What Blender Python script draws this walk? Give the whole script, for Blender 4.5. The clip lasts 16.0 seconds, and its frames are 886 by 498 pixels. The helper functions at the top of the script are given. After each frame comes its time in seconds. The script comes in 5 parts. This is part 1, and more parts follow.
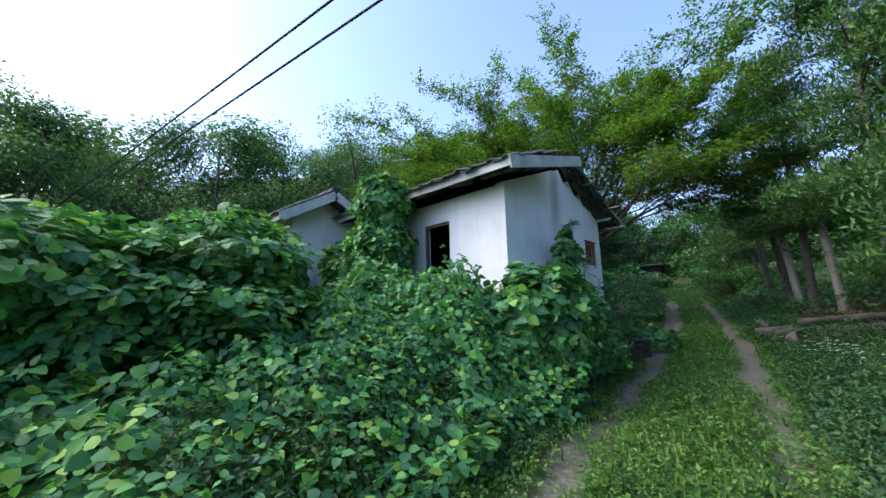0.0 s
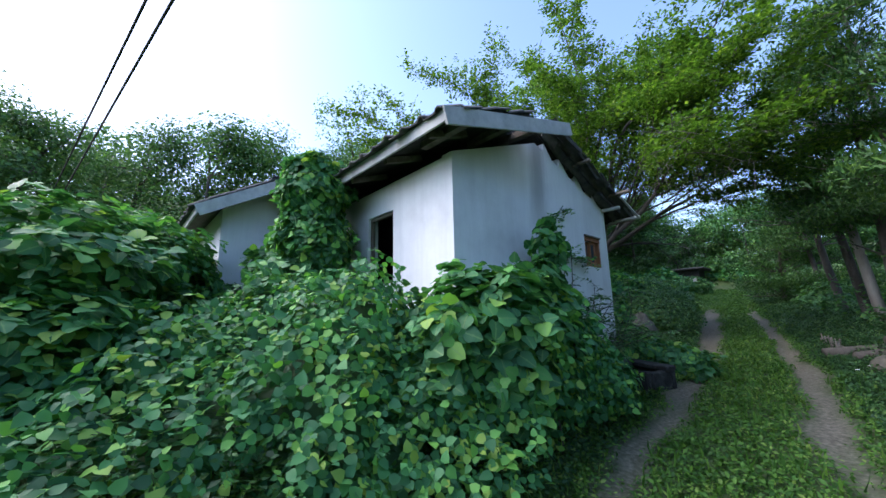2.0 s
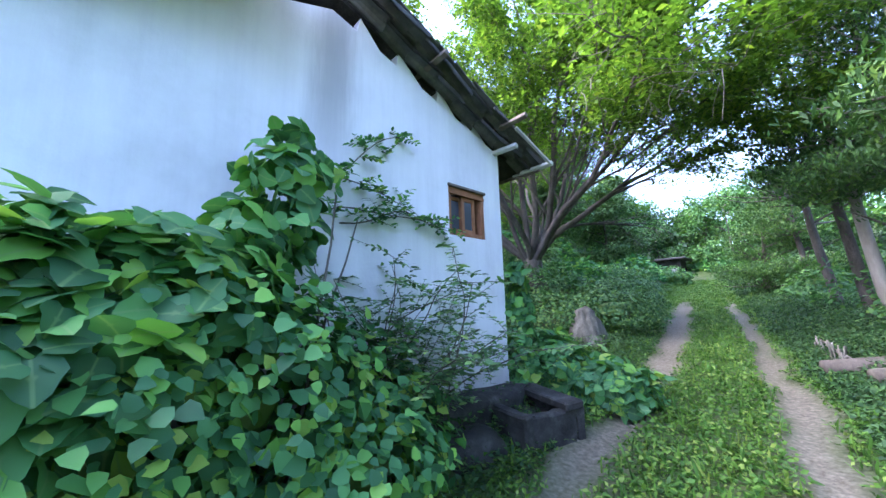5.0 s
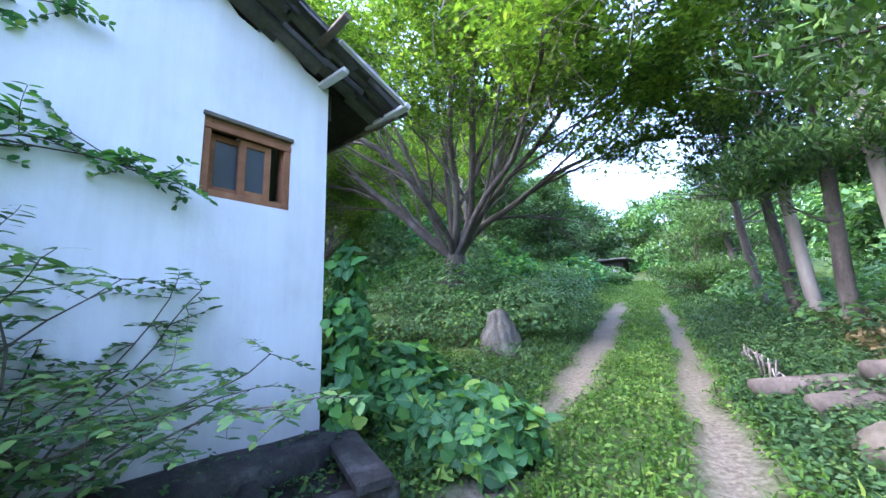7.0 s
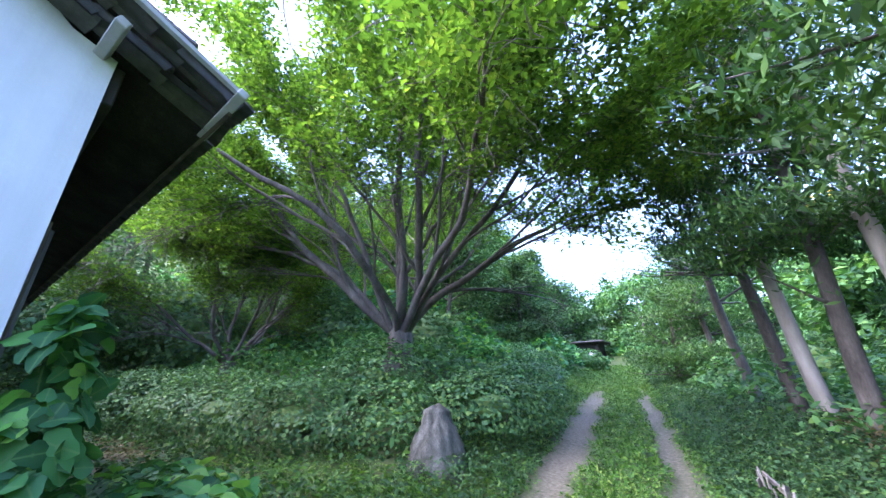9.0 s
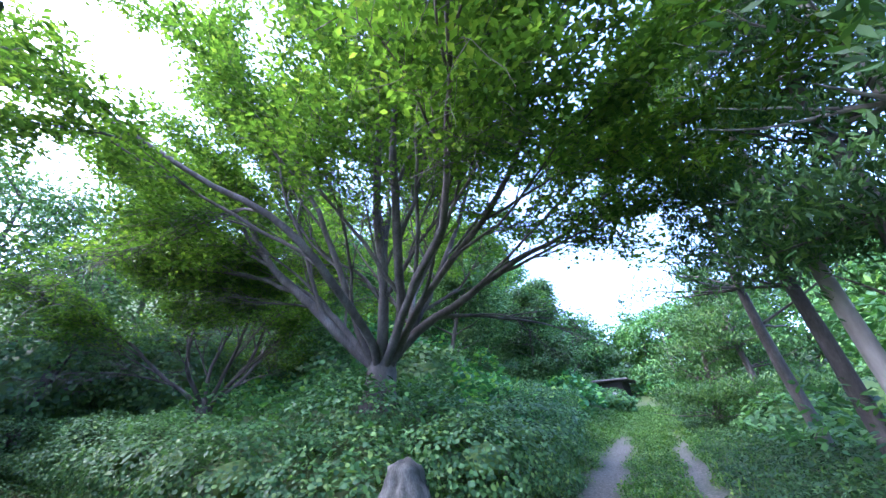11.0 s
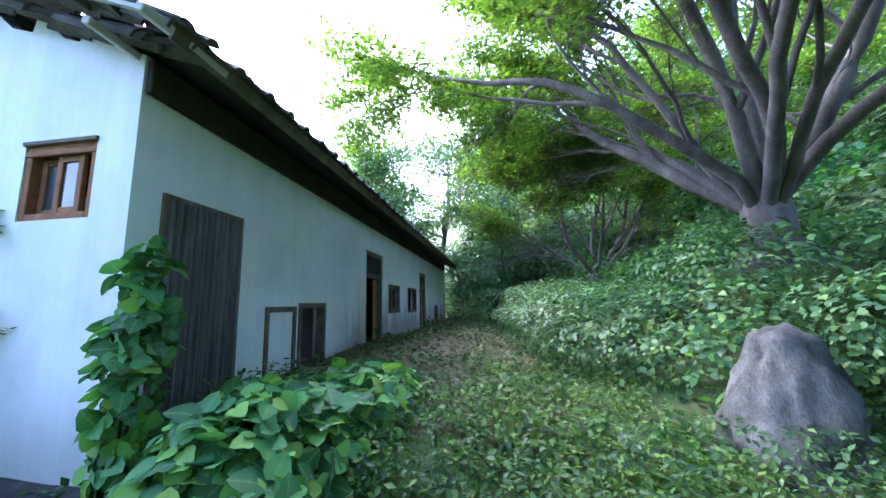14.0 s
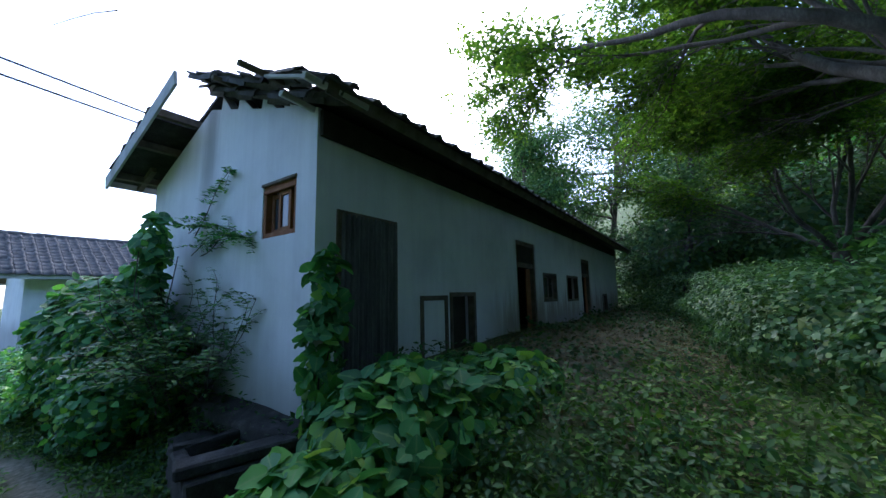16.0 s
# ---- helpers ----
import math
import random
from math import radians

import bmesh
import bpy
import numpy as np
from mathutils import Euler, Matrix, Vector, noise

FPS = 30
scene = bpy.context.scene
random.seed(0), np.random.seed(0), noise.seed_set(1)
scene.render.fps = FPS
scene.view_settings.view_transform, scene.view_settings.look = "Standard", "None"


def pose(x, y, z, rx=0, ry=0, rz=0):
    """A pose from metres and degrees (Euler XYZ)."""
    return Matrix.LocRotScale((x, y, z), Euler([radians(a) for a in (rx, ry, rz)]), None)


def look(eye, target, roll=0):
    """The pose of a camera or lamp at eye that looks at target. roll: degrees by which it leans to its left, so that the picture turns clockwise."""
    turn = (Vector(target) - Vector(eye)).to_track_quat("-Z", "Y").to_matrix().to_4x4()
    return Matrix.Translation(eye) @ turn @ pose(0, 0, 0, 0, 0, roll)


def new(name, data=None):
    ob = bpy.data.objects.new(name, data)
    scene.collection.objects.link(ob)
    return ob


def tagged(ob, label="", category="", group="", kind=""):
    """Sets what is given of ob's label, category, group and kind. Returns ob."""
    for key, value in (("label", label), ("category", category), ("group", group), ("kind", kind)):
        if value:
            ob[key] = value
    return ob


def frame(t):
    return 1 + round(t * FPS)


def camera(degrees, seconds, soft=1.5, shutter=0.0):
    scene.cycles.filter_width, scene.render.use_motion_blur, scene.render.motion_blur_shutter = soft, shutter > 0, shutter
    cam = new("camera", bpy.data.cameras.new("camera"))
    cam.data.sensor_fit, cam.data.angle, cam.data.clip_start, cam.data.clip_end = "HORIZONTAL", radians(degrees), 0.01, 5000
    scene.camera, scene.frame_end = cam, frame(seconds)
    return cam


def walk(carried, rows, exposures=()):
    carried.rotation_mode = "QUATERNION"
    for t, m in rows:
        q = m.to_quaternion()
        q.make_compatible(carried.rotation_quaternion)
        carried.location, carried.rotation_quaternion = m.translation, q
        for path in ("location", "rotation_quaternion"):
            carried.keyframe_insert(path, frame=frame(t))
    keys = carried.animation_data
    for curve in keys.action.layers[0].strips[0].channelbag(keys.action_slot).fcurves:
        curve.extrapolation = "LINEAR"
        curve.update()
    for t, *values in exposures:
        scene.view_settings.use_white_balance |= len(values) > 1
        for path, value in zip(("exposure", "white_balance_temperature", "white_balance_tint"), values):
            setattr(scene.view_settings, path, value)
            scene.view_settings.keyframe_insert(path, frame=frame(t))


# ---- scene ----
cam = camera(102.0, 16.0)
METRES, EYE, TILT, LEAN, TURN = 12.0, 1.45, 0.0, 0.0, 43.4
ROWS = [
    (0.0, 0.0, 0.0, 0.0, 0.22, 9.38, 1.31),
    (0.5, 0.0264, 0.0342, 0.0036, 1.03, 9.38, 1.3),
    (1.0, 0.0532, 0.0664, 0.0031, 2.28, 9.89, 1.28),
    (1.5, 0.0799, 0.1024, 0.0056, 3.65, 10.51, 1.26),
    (2.0, 0.1044, 0.1402, 0.0087, 4.8, 10.49, 1.25),
    (2.5, 0.134, 0.1748, 0.008, 5.21, 10.61, 1.37),
    (3.0, 0.1614, 0.2163, 0.008, 5.53, 10.39, 1.28),
    (3.5, 0.1911, 0.2554, 0.0064, 5.22, 10.64, 1.4),
    (4.0, 0.2229, 0.2922, 0.0066, 4.57, 10.45, 1.51),
    (4.5, 0.2545, 0.3297, 0.009, 4.24, 9.86, 1.6),
    (7.0, 0.3936, 0.489, 0.0133, -2.89, 8.95, 1.42),
    (7.5, 0.4168, 0.5169, 0.0178, -4.37, 10.84, 1.38),
    (8.0, 0.4324, 0.5471, 0.0208, -5.2, 12.9, 1.12),
    (8.5, 0.4478, 0.5682, 0.0242, -6.29, 17.36, 1.16),
    (11.0, 0.521, 0.6818, 0.0259, -4.08, 27.25, 0.99),
    (11.5, 0.5277, 0.6939, 0.0246, 4.62, 22.68, 1.14),
    (12.0, 0.5342, 0.701, 0.0245, 19.83, 17.04, 0.95),
    (12.5, 0.5374, 0.7099, 0.0223, 31.33, 13.95, 0.91),
    (13.0, 0.5563, 0.7269, 0.0221, 38.97, 11.94, 1.39),
    (13.5, 0.5695, 0.7471, 0.0223, 45.74, 9.68, 1.23),
    (14.0, 0.5813, 0.7667, 0.0234, 54.98, 8.72, 1.25),
    (14.5, 0.5938, 0.7811, 0.0244, 67.42, 7.81, 1.24),
    (15.0, 0.5996, 0.7869, 0.024, 76.87, 7.38, 1.2),
    (15.5, 0.6009, 0.7912, 0.024, 80.71, 7.46, 1.24),
    (16.0, 0.6007, 0.7913, 0.0238, 81.67, 7.43, 1.21),
]
EXPOSURES = [(0.0, 1.6, 6200, 17), (2.5, 1.7, 6050, 18), (3.3, 1.95, 6050, 19), (4.0, 2.65, 6050, 23), (4.5, 3.1, 6000, 27), (7.0, 3.7, 6000, 31), (8.5, 3.55, 5900, 32), (11.0, 3.5, 5450, 33), (12.5, 3.95, 5500, 32), (13.5, 4.2, 5650, 31), (14.0, 4.0, 5700, 28), (14.5, 3.55, 5700, 25), (15.2, 2.4, 5700, 20), (16.0, 1.95, 5650, 18)]
walk(cam, [(t, pose(0, 0, EYE, TILT, LEAN, TURN) @ pose(METRES * x, METRES * y, METRES * z, 90 + pitch, roll, yaw)) for t, x, y, z, yaw, pitch, roll in ROWS],
     exposures=EXPOSURES)

# ---- light ----
world = bpy.data.worlds.new("sky")
scene.world = world
world.use_nodes = True
wn = world.node_tree.nodes
sky = wn.new("ShaderNodeTexSky")
sky.sky_type = "NISHITA"
sky.sun_disc = False
SUN_AZ, SUN_EL = -132, 42
sky.sun_elevation = radians(SUN_EL)
sky.sun_rotation = radians(SUN_AZ)
sky.air_density, sky.dust_density, sky.ozone_density = 1.0, 2.0, 2.5
wn["Background"].inputs["Strength"].default_value = 0.15
world.node_tree.links.new(sky.outputs[0], wn["Background"].inputs[0])
sun = new("sun", bpy.data.lights.new("sun", "SUN"))
sun.data.energy, sun.data.angle, sun.data.color = 1.35, radians(70), (1.0, 0.95, 0.85)
sun.matrix_world = look((30 * math.sin(radians(SUN_AZ)), 30 * math.cos(radians(SUN_AZ)), 30 * math.tan(radians(SUN_EL))), (0, 0, 0))

# ---- materials ----


def material(name, rough=0.9, spec=0.3):
    m = bpy.data.materials.new(name)
    m.use_nodes = True
    n, l = m.node_tree.nodes, m.node_tree.links
    b = n["Principled BSDF"]
    b.inputs["Roughness"].default_value = rough
    b.inputs["Specular IOR Level"].default_value = spec
    return m, n, l, b


def ramp(n, stops):
    r = n.new("ShaderNodeValToRGB")
    e = r.color_ramp.elements
    while len(e) < len(stops):
        e.new(0.5)
    for k, (p, c) in zip(e, stops):
        k.position, k.color = p, (*c, 1)
    return r


def tex(n, l, scale, detail=6, rough=0.6, stretch=(1, 1, 1)):
    co = n.new("ShaderNodeTexCoord")
    mp = n.new("ShaderNodeMapping")
    mp.inputs["Scale"].default_value = stretch
    t = n.new("ShaderNodeTexNoise")
    t.inputs["Scale"].default_value, t.inputs["Detail"].default_value, t.inputs["Roughness"].default_value = scale, detail, rough
    l.new(co.outputs["Object"], mp.inputs[0])
    l.new(mp.outputs[0], t.inputs["Vector"])
    return t


def mixed(n, l, fac, a, b, mode="MIX"):
    x = n.new("ShaderNodeMix")
    x.data_type, x.blend_type = "RGBA", mode
    for sock, v in ((x.inputs[0], fac), (x.inputs[6], a), (x.inputs[7], b)):
        if isinstance(v, (int, float)):
            sock.default_value = v
        elif isinstance(v, tuple):
            sock.default_value = (*v, 1)
        else:
            l.new(v, sock)
    return x.outputs[2]


def relief(n, l, b, height, strength, distance=0.02):
    k = n.new("ShaderNodeBump")
    k.inputs["Strength"].default_value, k.inputs["Distance"].default_value = strength, distance
    l.new(height, k.inputs["Height"])
    l.new(k.outputs[0], b.inputs["Normal"])


def leafy(name, stops, glow=0.35, rough=0.55, spec=0.35, patch=0.25):
    """Leaves: colour by leaf and by patch, light shining through them."""
    m, n, l, b = material(name, rough, spec)
    g = n.new("ShaderNodeNewGeometry")
    r = ramp(n, stops)
    t = tex(n, l, 0.7, 3)
    add = n.new("ShaderNodeMath")
    add.operation = "MULTIPLY_ADD"
    l.new(t.outputs[0], add.inputs[0])
    add.inputs[1].default_value = patch * 2
    sub = n.new("ShaderNodeMath")
    sub.operation = "SUBTRACT"
    l.new(g.outputs["Random Per Island"], sub.inputs[0])
    sub.inputs[1].default_value = patch
    l.new(sub.outputs[0], add.inputs[2])
    l.new(add.outputs[0], r.inputs[0])
    l.new(r.outputs[0], b.inputs["Base Color"])
    rib = n.new("ShaderNodeAttribute")
    rib.attribute_name = "rib"
    rr = ramp(n, [(0.0, (0, 0, 0)), (0.8, (0.12, 0.12, 0.12)), (0.93, (0.55, 0.55, 0.55))])
    l.new(rib.outputs["Fac"], rr.inputs[0])
    tint = mixed(n, l, rr.outputs[0], r.outputs[0], (0.2, 0.36, 0.13))
    l.new(tint, b.inputs["Base Color"])
    tr = n.new("ShaderNodeBsdfTranslucent")
    l.new(mixed(n, l, 1.0, tint, (0.9, 1.0, 0.45), "MULTIPLY"), tr.inputs[0])
    mx = n.new("ShaderNodeMixShader")
    mx.inputs[0].default_value = glow
    l.new(b.outputs[0], mx.inputs[1])
    l.new(tr.outputs[0], mx.inputs[2])
    l.new(mx.outputs[0], n["Material Output"].inputs[0])
    return m


def surface(name, stops, scale, bump=0.3, rough=0.9, detail=8, stretch=(1, 1, 1), fine=0.0, spec=0.25):
    m, n, l, b = material(name, rough, spec)
    t = tex(n, l, scale, detail, 0.65, stretch)
    r = ramp(n, stops)
    l.new(t.outputs[0], r.inputs[0])
    col = r.outputs[0]
    if fine:
        t2 = tex(n, l, scale * 14, 4, 0.7, stretch)
        r2 = ramp(n, [(0.3, (1 - fine,) * 3), (0.7, (1 + fine * 0.3,) * 3)])
        l.new(t2.outputs[0], r2.inputs[0])
        col = mixed(n, l, 1.0, col, r2.outputs[0], "MULTIPLY")
    l.new(col, b.inputs["Base Color"])
    relief(n, l, b, t.outputs[0], bump)
    return m


KUDZU = leafy("kudzu_leaf", [(0.0, (0.031, 0.123, 0.050)), (0.42, (0.062, 0.224, 0.085)), (0.68, (0.092, 0.302, 0.090)), (0.86, (0.165, 0.440, 0.080)), (1.0, (0.300, 0.470, 0.090))], 0.36, 0.52, 0.3)
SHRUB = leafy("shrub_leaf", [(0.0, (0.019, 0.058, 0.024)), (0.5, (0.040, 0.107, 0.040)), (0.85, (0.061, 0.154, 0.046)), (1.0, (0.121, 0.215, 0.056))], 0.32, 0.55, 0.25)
BANK = leafy("bank_leaf", [(0.0, (0.034, 0.099, 0.045)), (0.5, (0.073, 0.185, 0.073)), (0.85, (0.120, 0.262, 0.086)), (1.0, (0.198, 0.335, 0.095))], 0.36, 0.5, 0.3)
SLOPE = leafy("slope_leaf", [(0.0, (0.032, 0.098, 0.039)), (0.5, (0.069, 0.190, 0.062)), (0.85, (0.106, 0.261, 0.070)), (1.0, (0.182, 0.337, 0.086))], 0.38, 0.55, 0.25)
ZELKOVA = leafy("zelkova_leaf", [(0.0, (0.045, 0.105, 0.018)), (0.5, (0.098, 0.205, 0.030)), (0.85, (0.155, 0.290, 0.035)), (1.0, (0.230, 0.340, 0.050))], 0.58)
FOREST = leafy("forest_leaf", [(0.0, (0.036, 0.092, 0.038)), (0.5, (0.076, 0.174, 0.065)), (0.85, (0.112, 0.239, 0.076)), (1.0, (0.172, 0.282, 0.086))], 0.4)
CONIFER = leafy("conifer_leaf", [(0.0, (0.026, 0.071, 0.024)), (0.5, (0.048, 0.133, 0.034)), (0.85, (0.082, 0.190, 0.038)), (1.0, (0.128, 0.247, 0.047))], 0.35)
GRASS = leafy("grass_leaf", [(0.0, (0.029, 0.090, 0.015)), (0.5, (0.064, 0.172, 0.024)), (0.85, (0.112, 0.244, 0.033)), (1.0, (0.200, 0.304, 0.061))], 0.32, patch=0.35)
BARK = surface("bark", [(0.3, (0.05, 0.045, 0.04)), (0.52, (0.11, 0.1, 0.088)), (0.75, (0.2, 0.19, 0.17))], 3.0, 0.8, stretch=(1, 1, 0.3), fine=0.4)


def plaster():
    """White lime plaster: grey foot, brown splashes rising from the yard, one dark run below the ridge."""
    m, n, l, b = material("plaster", 0.92, 0.2)
    co = n.new("ShaderNodeTexCoord")
    sp = n.new("ShaderNodeSeparateXYZ")
    l.new(co.outputs["Object"], sp.inputs[0])

    def rng_map(v, a, c, lo=0.0, hi=1.0):
        k = n.new("ShaderNodeMapRange")
        k.interpolation_type = "SMOOTHSTEP"
        l.new(v, k.inputs[0])
        for i, q in zip((1, 2, 3, 4), (a, c, lo, hi)):
            k.inputs[i].default_value = q
        return k.outputs[0]

    def op(kind, a, c):
        k = n.new("ShaderNodeMath")
        k.operation = kind
        for sock, v in zip(k.inputs, (a, c)):
            if isinstance(v, (int, float)):
                sock.default_value = v
            else:
                l.new(v, sock)
        return k.outputs[0]

    big, fine = tex(n, l, 0.8, 8, 0.62), tex(n, l, 30, 5, 0.6)
    run = tex(n, l, 1.0, 6, 0.7, (5.5, 5.5, 0.45))
    base = ramp(n, [(0.25, (0.54, 0.555, 0.57)), (0.47, (0.70, 0.715, 0.735)), (0.7, (0.79, 0.805, 0.825))])
    l.new(big.outputs[0], base.inputs[0])
    col = base.outputs[0]
    x, y, z = sp.outputs
    # splashes on the yard side
    lift = op("ADD", z, op("MULTIPLY", op("SUBTRACT", 0.5, run.outputs[0]), 2.6))
    splash = op("MULTIPLY", rng_map(lift, 2.0, 1.1), op("MULTIPLY", rng_map(x, -6.0, -7.4), rng_map(y, 8.8, 9.0)))
    col = mixed(n, l, op("MULTIPLY", splash, 0.85), col, (0.27, 0.22, 0.19))
    # grey damp foot
    foot = rng_map(op("ADD", z, op("MULTIPLY", op("SUBTRACT", 0.5, big.outputs[0]), 1.3)), 1.4, 0.65)
    col = mixed(n, l, op("MULTIPLY", foot, 0.7), col, (0.33, 0.33, 0.33))
    # dark run below the ridge on the gable
    mid = op("ADD", op("MULTIPLY", op("ABSOLUTE", op("SUBTRACT", y, op("ADD", 6.85, op("MULTIPLY", op("SUBTRACT", z, 4.2), 0.04))), 0), 1.0), op("MULTIPLY", op("SUBTRACT", run.outputs[0], 0.5), 0.25))
    drip = op("MULTIPLY", op("MULTIPLY", rng_map(mid, 0.3, 0.05), rng_map(z, 2.3, 3.6)), rng_map(x, -3.4, -3.33))
    col = mixed(n, l, op("MULTIPLY", drip, 0.62), col, (0.22, 0.22, 0.22))
    # ochre smoke stain under the roof
    smoke = op("MULTIPLY", rng_map(op("ADD", z, op("MULTIPLY", op("SUBTRACT", big.outputs[0], 0.5), 0.5)), 3.15, 3.6), rng_map(y, 7.0, 6.2))
    col = mixed(n, l, op("MULTIPLY", smoke, 0.45), col, (0.55, 0.48, 0.33))
    # faint vertical weathering all over
    w = ramp(n, [(0.3, (0.86, 0.86, 0.86)), (0.6, (1, 1, 1))])
    l.new(run.outputs[0], w.inputs[0])
    col = mixed(n, l, 0.7, col, w.outputs[0], "MULTIPLY")
    l.new(col, b.inputs["Base Color"])
    relief(n, l, b, mixed(n, l, 0.4, big.outputs[0], fine.outputs[0]), 0.35, 0.02)
    return m


PLASTER = plaster()
WOOD = surface("old_wood", [(0.3, (0.06, 0.05, 0.04)), (0.6, (0.15, 0.125, 0.1)), (0.8, (0.24, 0.21, 0.18))], 5.0, 0.3, stretch=(1, 1, 1))
GREYWOOD = surface("weathered_board", [(0.3, (0.32, 0.32, 0.31)), (0.6, (0.48, 0.48, 0.47)), (0.8, (0.58, 0.58, 0.57))], 4.0, 0.3)
TILE = surface("cement_tile", [(0.3, (0.05, 0.05, 0.05)), (0.55, (0.1, 0.1, 0.098)), (0.8, (0.19, 0.19, 0.175))], 5.0, 0.4)
STONE = surface("stone", [(0.32, (0.026, 0.028, 0.024)), (0.45, (0.075, 0.08, 0.07)), (0.6, (0.135, 0.142, 0.128)), (0.78, (0.22, 0.23, 0.21))], 3.2, 1.0, stretch=(1.6, 1.6, 0.4), fine=0.55)
REDWOOD = surface("brown_frame", [(0.3, (0.16, 0.07, 0.035)), (0.6, (0.27, 0.12, 0.06)), (0.8, (0.36, 0.18, 0.1))], 6.0, 0.2)
SHEET = surface("rusty_sheet", [(0.3, (0.06, 0.06, 0.06)), (0.52, (0.13, 0.13, 0.13)), (0.66, (0.2, 0.2, 0.2)), (0.8, (0.2, 0.14, 0.1))], 2.2, 0.2, 0.55, stretch=(3.5, 3.5, 0.5), fine=0.35)
DARKWOOD = surface("dark_board", [(0.3, (0.02, 0.018, 0.016)), (0.55, (0.05, 0.045, 0.04)), (0.8, (0.1, 0.09, 0.08))], 4.0, 0.4, fine=0.5)
DARK = surface("near_black", [(0.3, (0.02, 0.018, 0.016)), (0.7, (0.05, 0.045, 0.04))], 3.0, 0.2)
BLACKSTONE = surface("mossy_stone", [(0.3, (0.02, 0.021, 0.02)), (0.55, (0.05, 0.05, 0.048)), (0.8, (0.13, 0.13, 0.125))], 6.0, 0.9, fine=0.4)
PALEBARK = surface("pale_bark", [(0.3, (0.16, 0.14, 0.12)), (0.55, (0.3, 0.28, 0.25)), (0.75, (0.42, 0.4, 0.36))], 3.0, 0.6, stretch=(1, 1, 0.3))
OLDBOARD = surface("bleached_board", [(0.3, (0.14, 0.13, 0.115)), (0.55, (0.25, 0.235, 0.21)), (0.8, (0.36, 0.34, 0.31))], 5.0, 0.5, fine=0.4)
POT = surface("pale_clay", [(0.3, (0.07, 0.065, 0.05)), (0.55, (0.13, 0.12, 0.095)), (0.8, (0.22, 0.205, 0.17))], 5.0, 0.4, 0.7, fine=0.3)
CABLE = surface("cable", [(0.3, (0.02, 0.02, 0.02)), (0.7, (0.04, 0.04, 0.04))], 3.0, 0.1)
DRY = leafy("dry_weed", [(0.0, (0.06, 0.065, 0.03)), (0.5, (0.12, 0.105, 0.05)), (1.0, (0.2, 0.165, 0.08))], 0.3)
YELLOW = leafy("painted_sunlit_leaf", [(0.0, (0.35, 0.3, 0.03)), (0.6, (0.6, 0.48, 0.05)), (1.0, (0.75, 0.6, 0.1))], 0.4)


def glass():
    m, n, l, b = material("window_glass", 0.08, 0.6)
    b.inputs["Base Color"].default_value = (0.055, 0.065, 0.08, 1)
    t = tex(n, l, 3.0, 5)
    r = ramp(n, [(0.3, (0.05, 0.05, 0.05)), (0.7, (0.3, 0.3, 0.3))])
    l.new(t.outputs[0], r.inputs[0])
    l.new(r.outputs[0], b.inputs["Roughness"])
    return m


GLASS = glass()

# ---- mesh helpers ----
rng = np.random.default_rng(7)


def link(name, verts, faces, mat, parent=None, label="", smooth=False):
    me = bpy.data.meshes.new(name)
    me.from_pydata([tuple(v) for v in verts], [], [tuple(f) for f in faces])
    me.materials.append(mat)
    if smooth:
        me.shade_smooth()
    ob = new(name, me)
    ob.parent = parent
    if label:
        tagged(ob, label)
    return ob


def tris(name, verts, faces, mat, parent=None, label=""):
    """A mesh from arrays of corners and triangles."""
    me = bpy.data.meshes.new(name)
    v, f = np.ascontiguousarray(verts, np.float32), np.ascontiguousarray(faces, np.int32)
    me.vertices.add(len(v))
    me.vertices.foreach_set("co", v.ravel())
    me.loops.add(f.size)
    me.loops.foreach_set("vertex_index", f.ravel())
    me.polygons.add(len(f))
    me.polygons.foreach_set("loop_start", np.arange(0, f.size, 3, dtype=np.int32))
    me.update(calc_edges=True)
    me.materials.append(mat)
    ob = new(name, me)
    ob.parent = parent
    if label:
        tagged(ob, label)
    return ob


def part(name, bm, mat, parent=None, label=""):
    me = bpy.data.meshes.new(name)
    bm.to_mesh(me)
    bm.free()
    me.materials.append(mat)
    ob = new(name, me)
    ob.parent = parent
    if label:
        tagged(ob, label)
    return ob


def thing(name, label, category, at=(0, 0, 0), group="", kind=""):
    ob = new(name)
    ob.location = at
    return tagged(ob, label, category, group, kind)


def box(bm, x0, x1, y0, y1, z0, z1, bevel=0.0, m=None):
    r = bmesh.ops.create_cube(bm, size=1)
    for v in r["verts"]:
        v.co = Vector(((x0 + x1) / 2 + v.co.x * (x1 - x0), (y0 + y1) / 2 + v.co.y * (y1 - y0), (z0 + z1) / 2 + v.co.z * (z1 - z0)))
    if m:
        bmesh.ops.transform(bm, matrix=m, verts=r["verts"])
    if bevel:
        es = list({e for v in r["verts"] for e in v.link_edges})
        bmesh.ops.bevel(bm, geom=es, offset=bevel, segments=1, affect="EDGES")
    return bm


def boxed(name, b, mat, parent=None, label="", bevel=0.006, m=None):
    return part(name, box(bmesh.new(), *b, bevel, m), mat, parent, label)


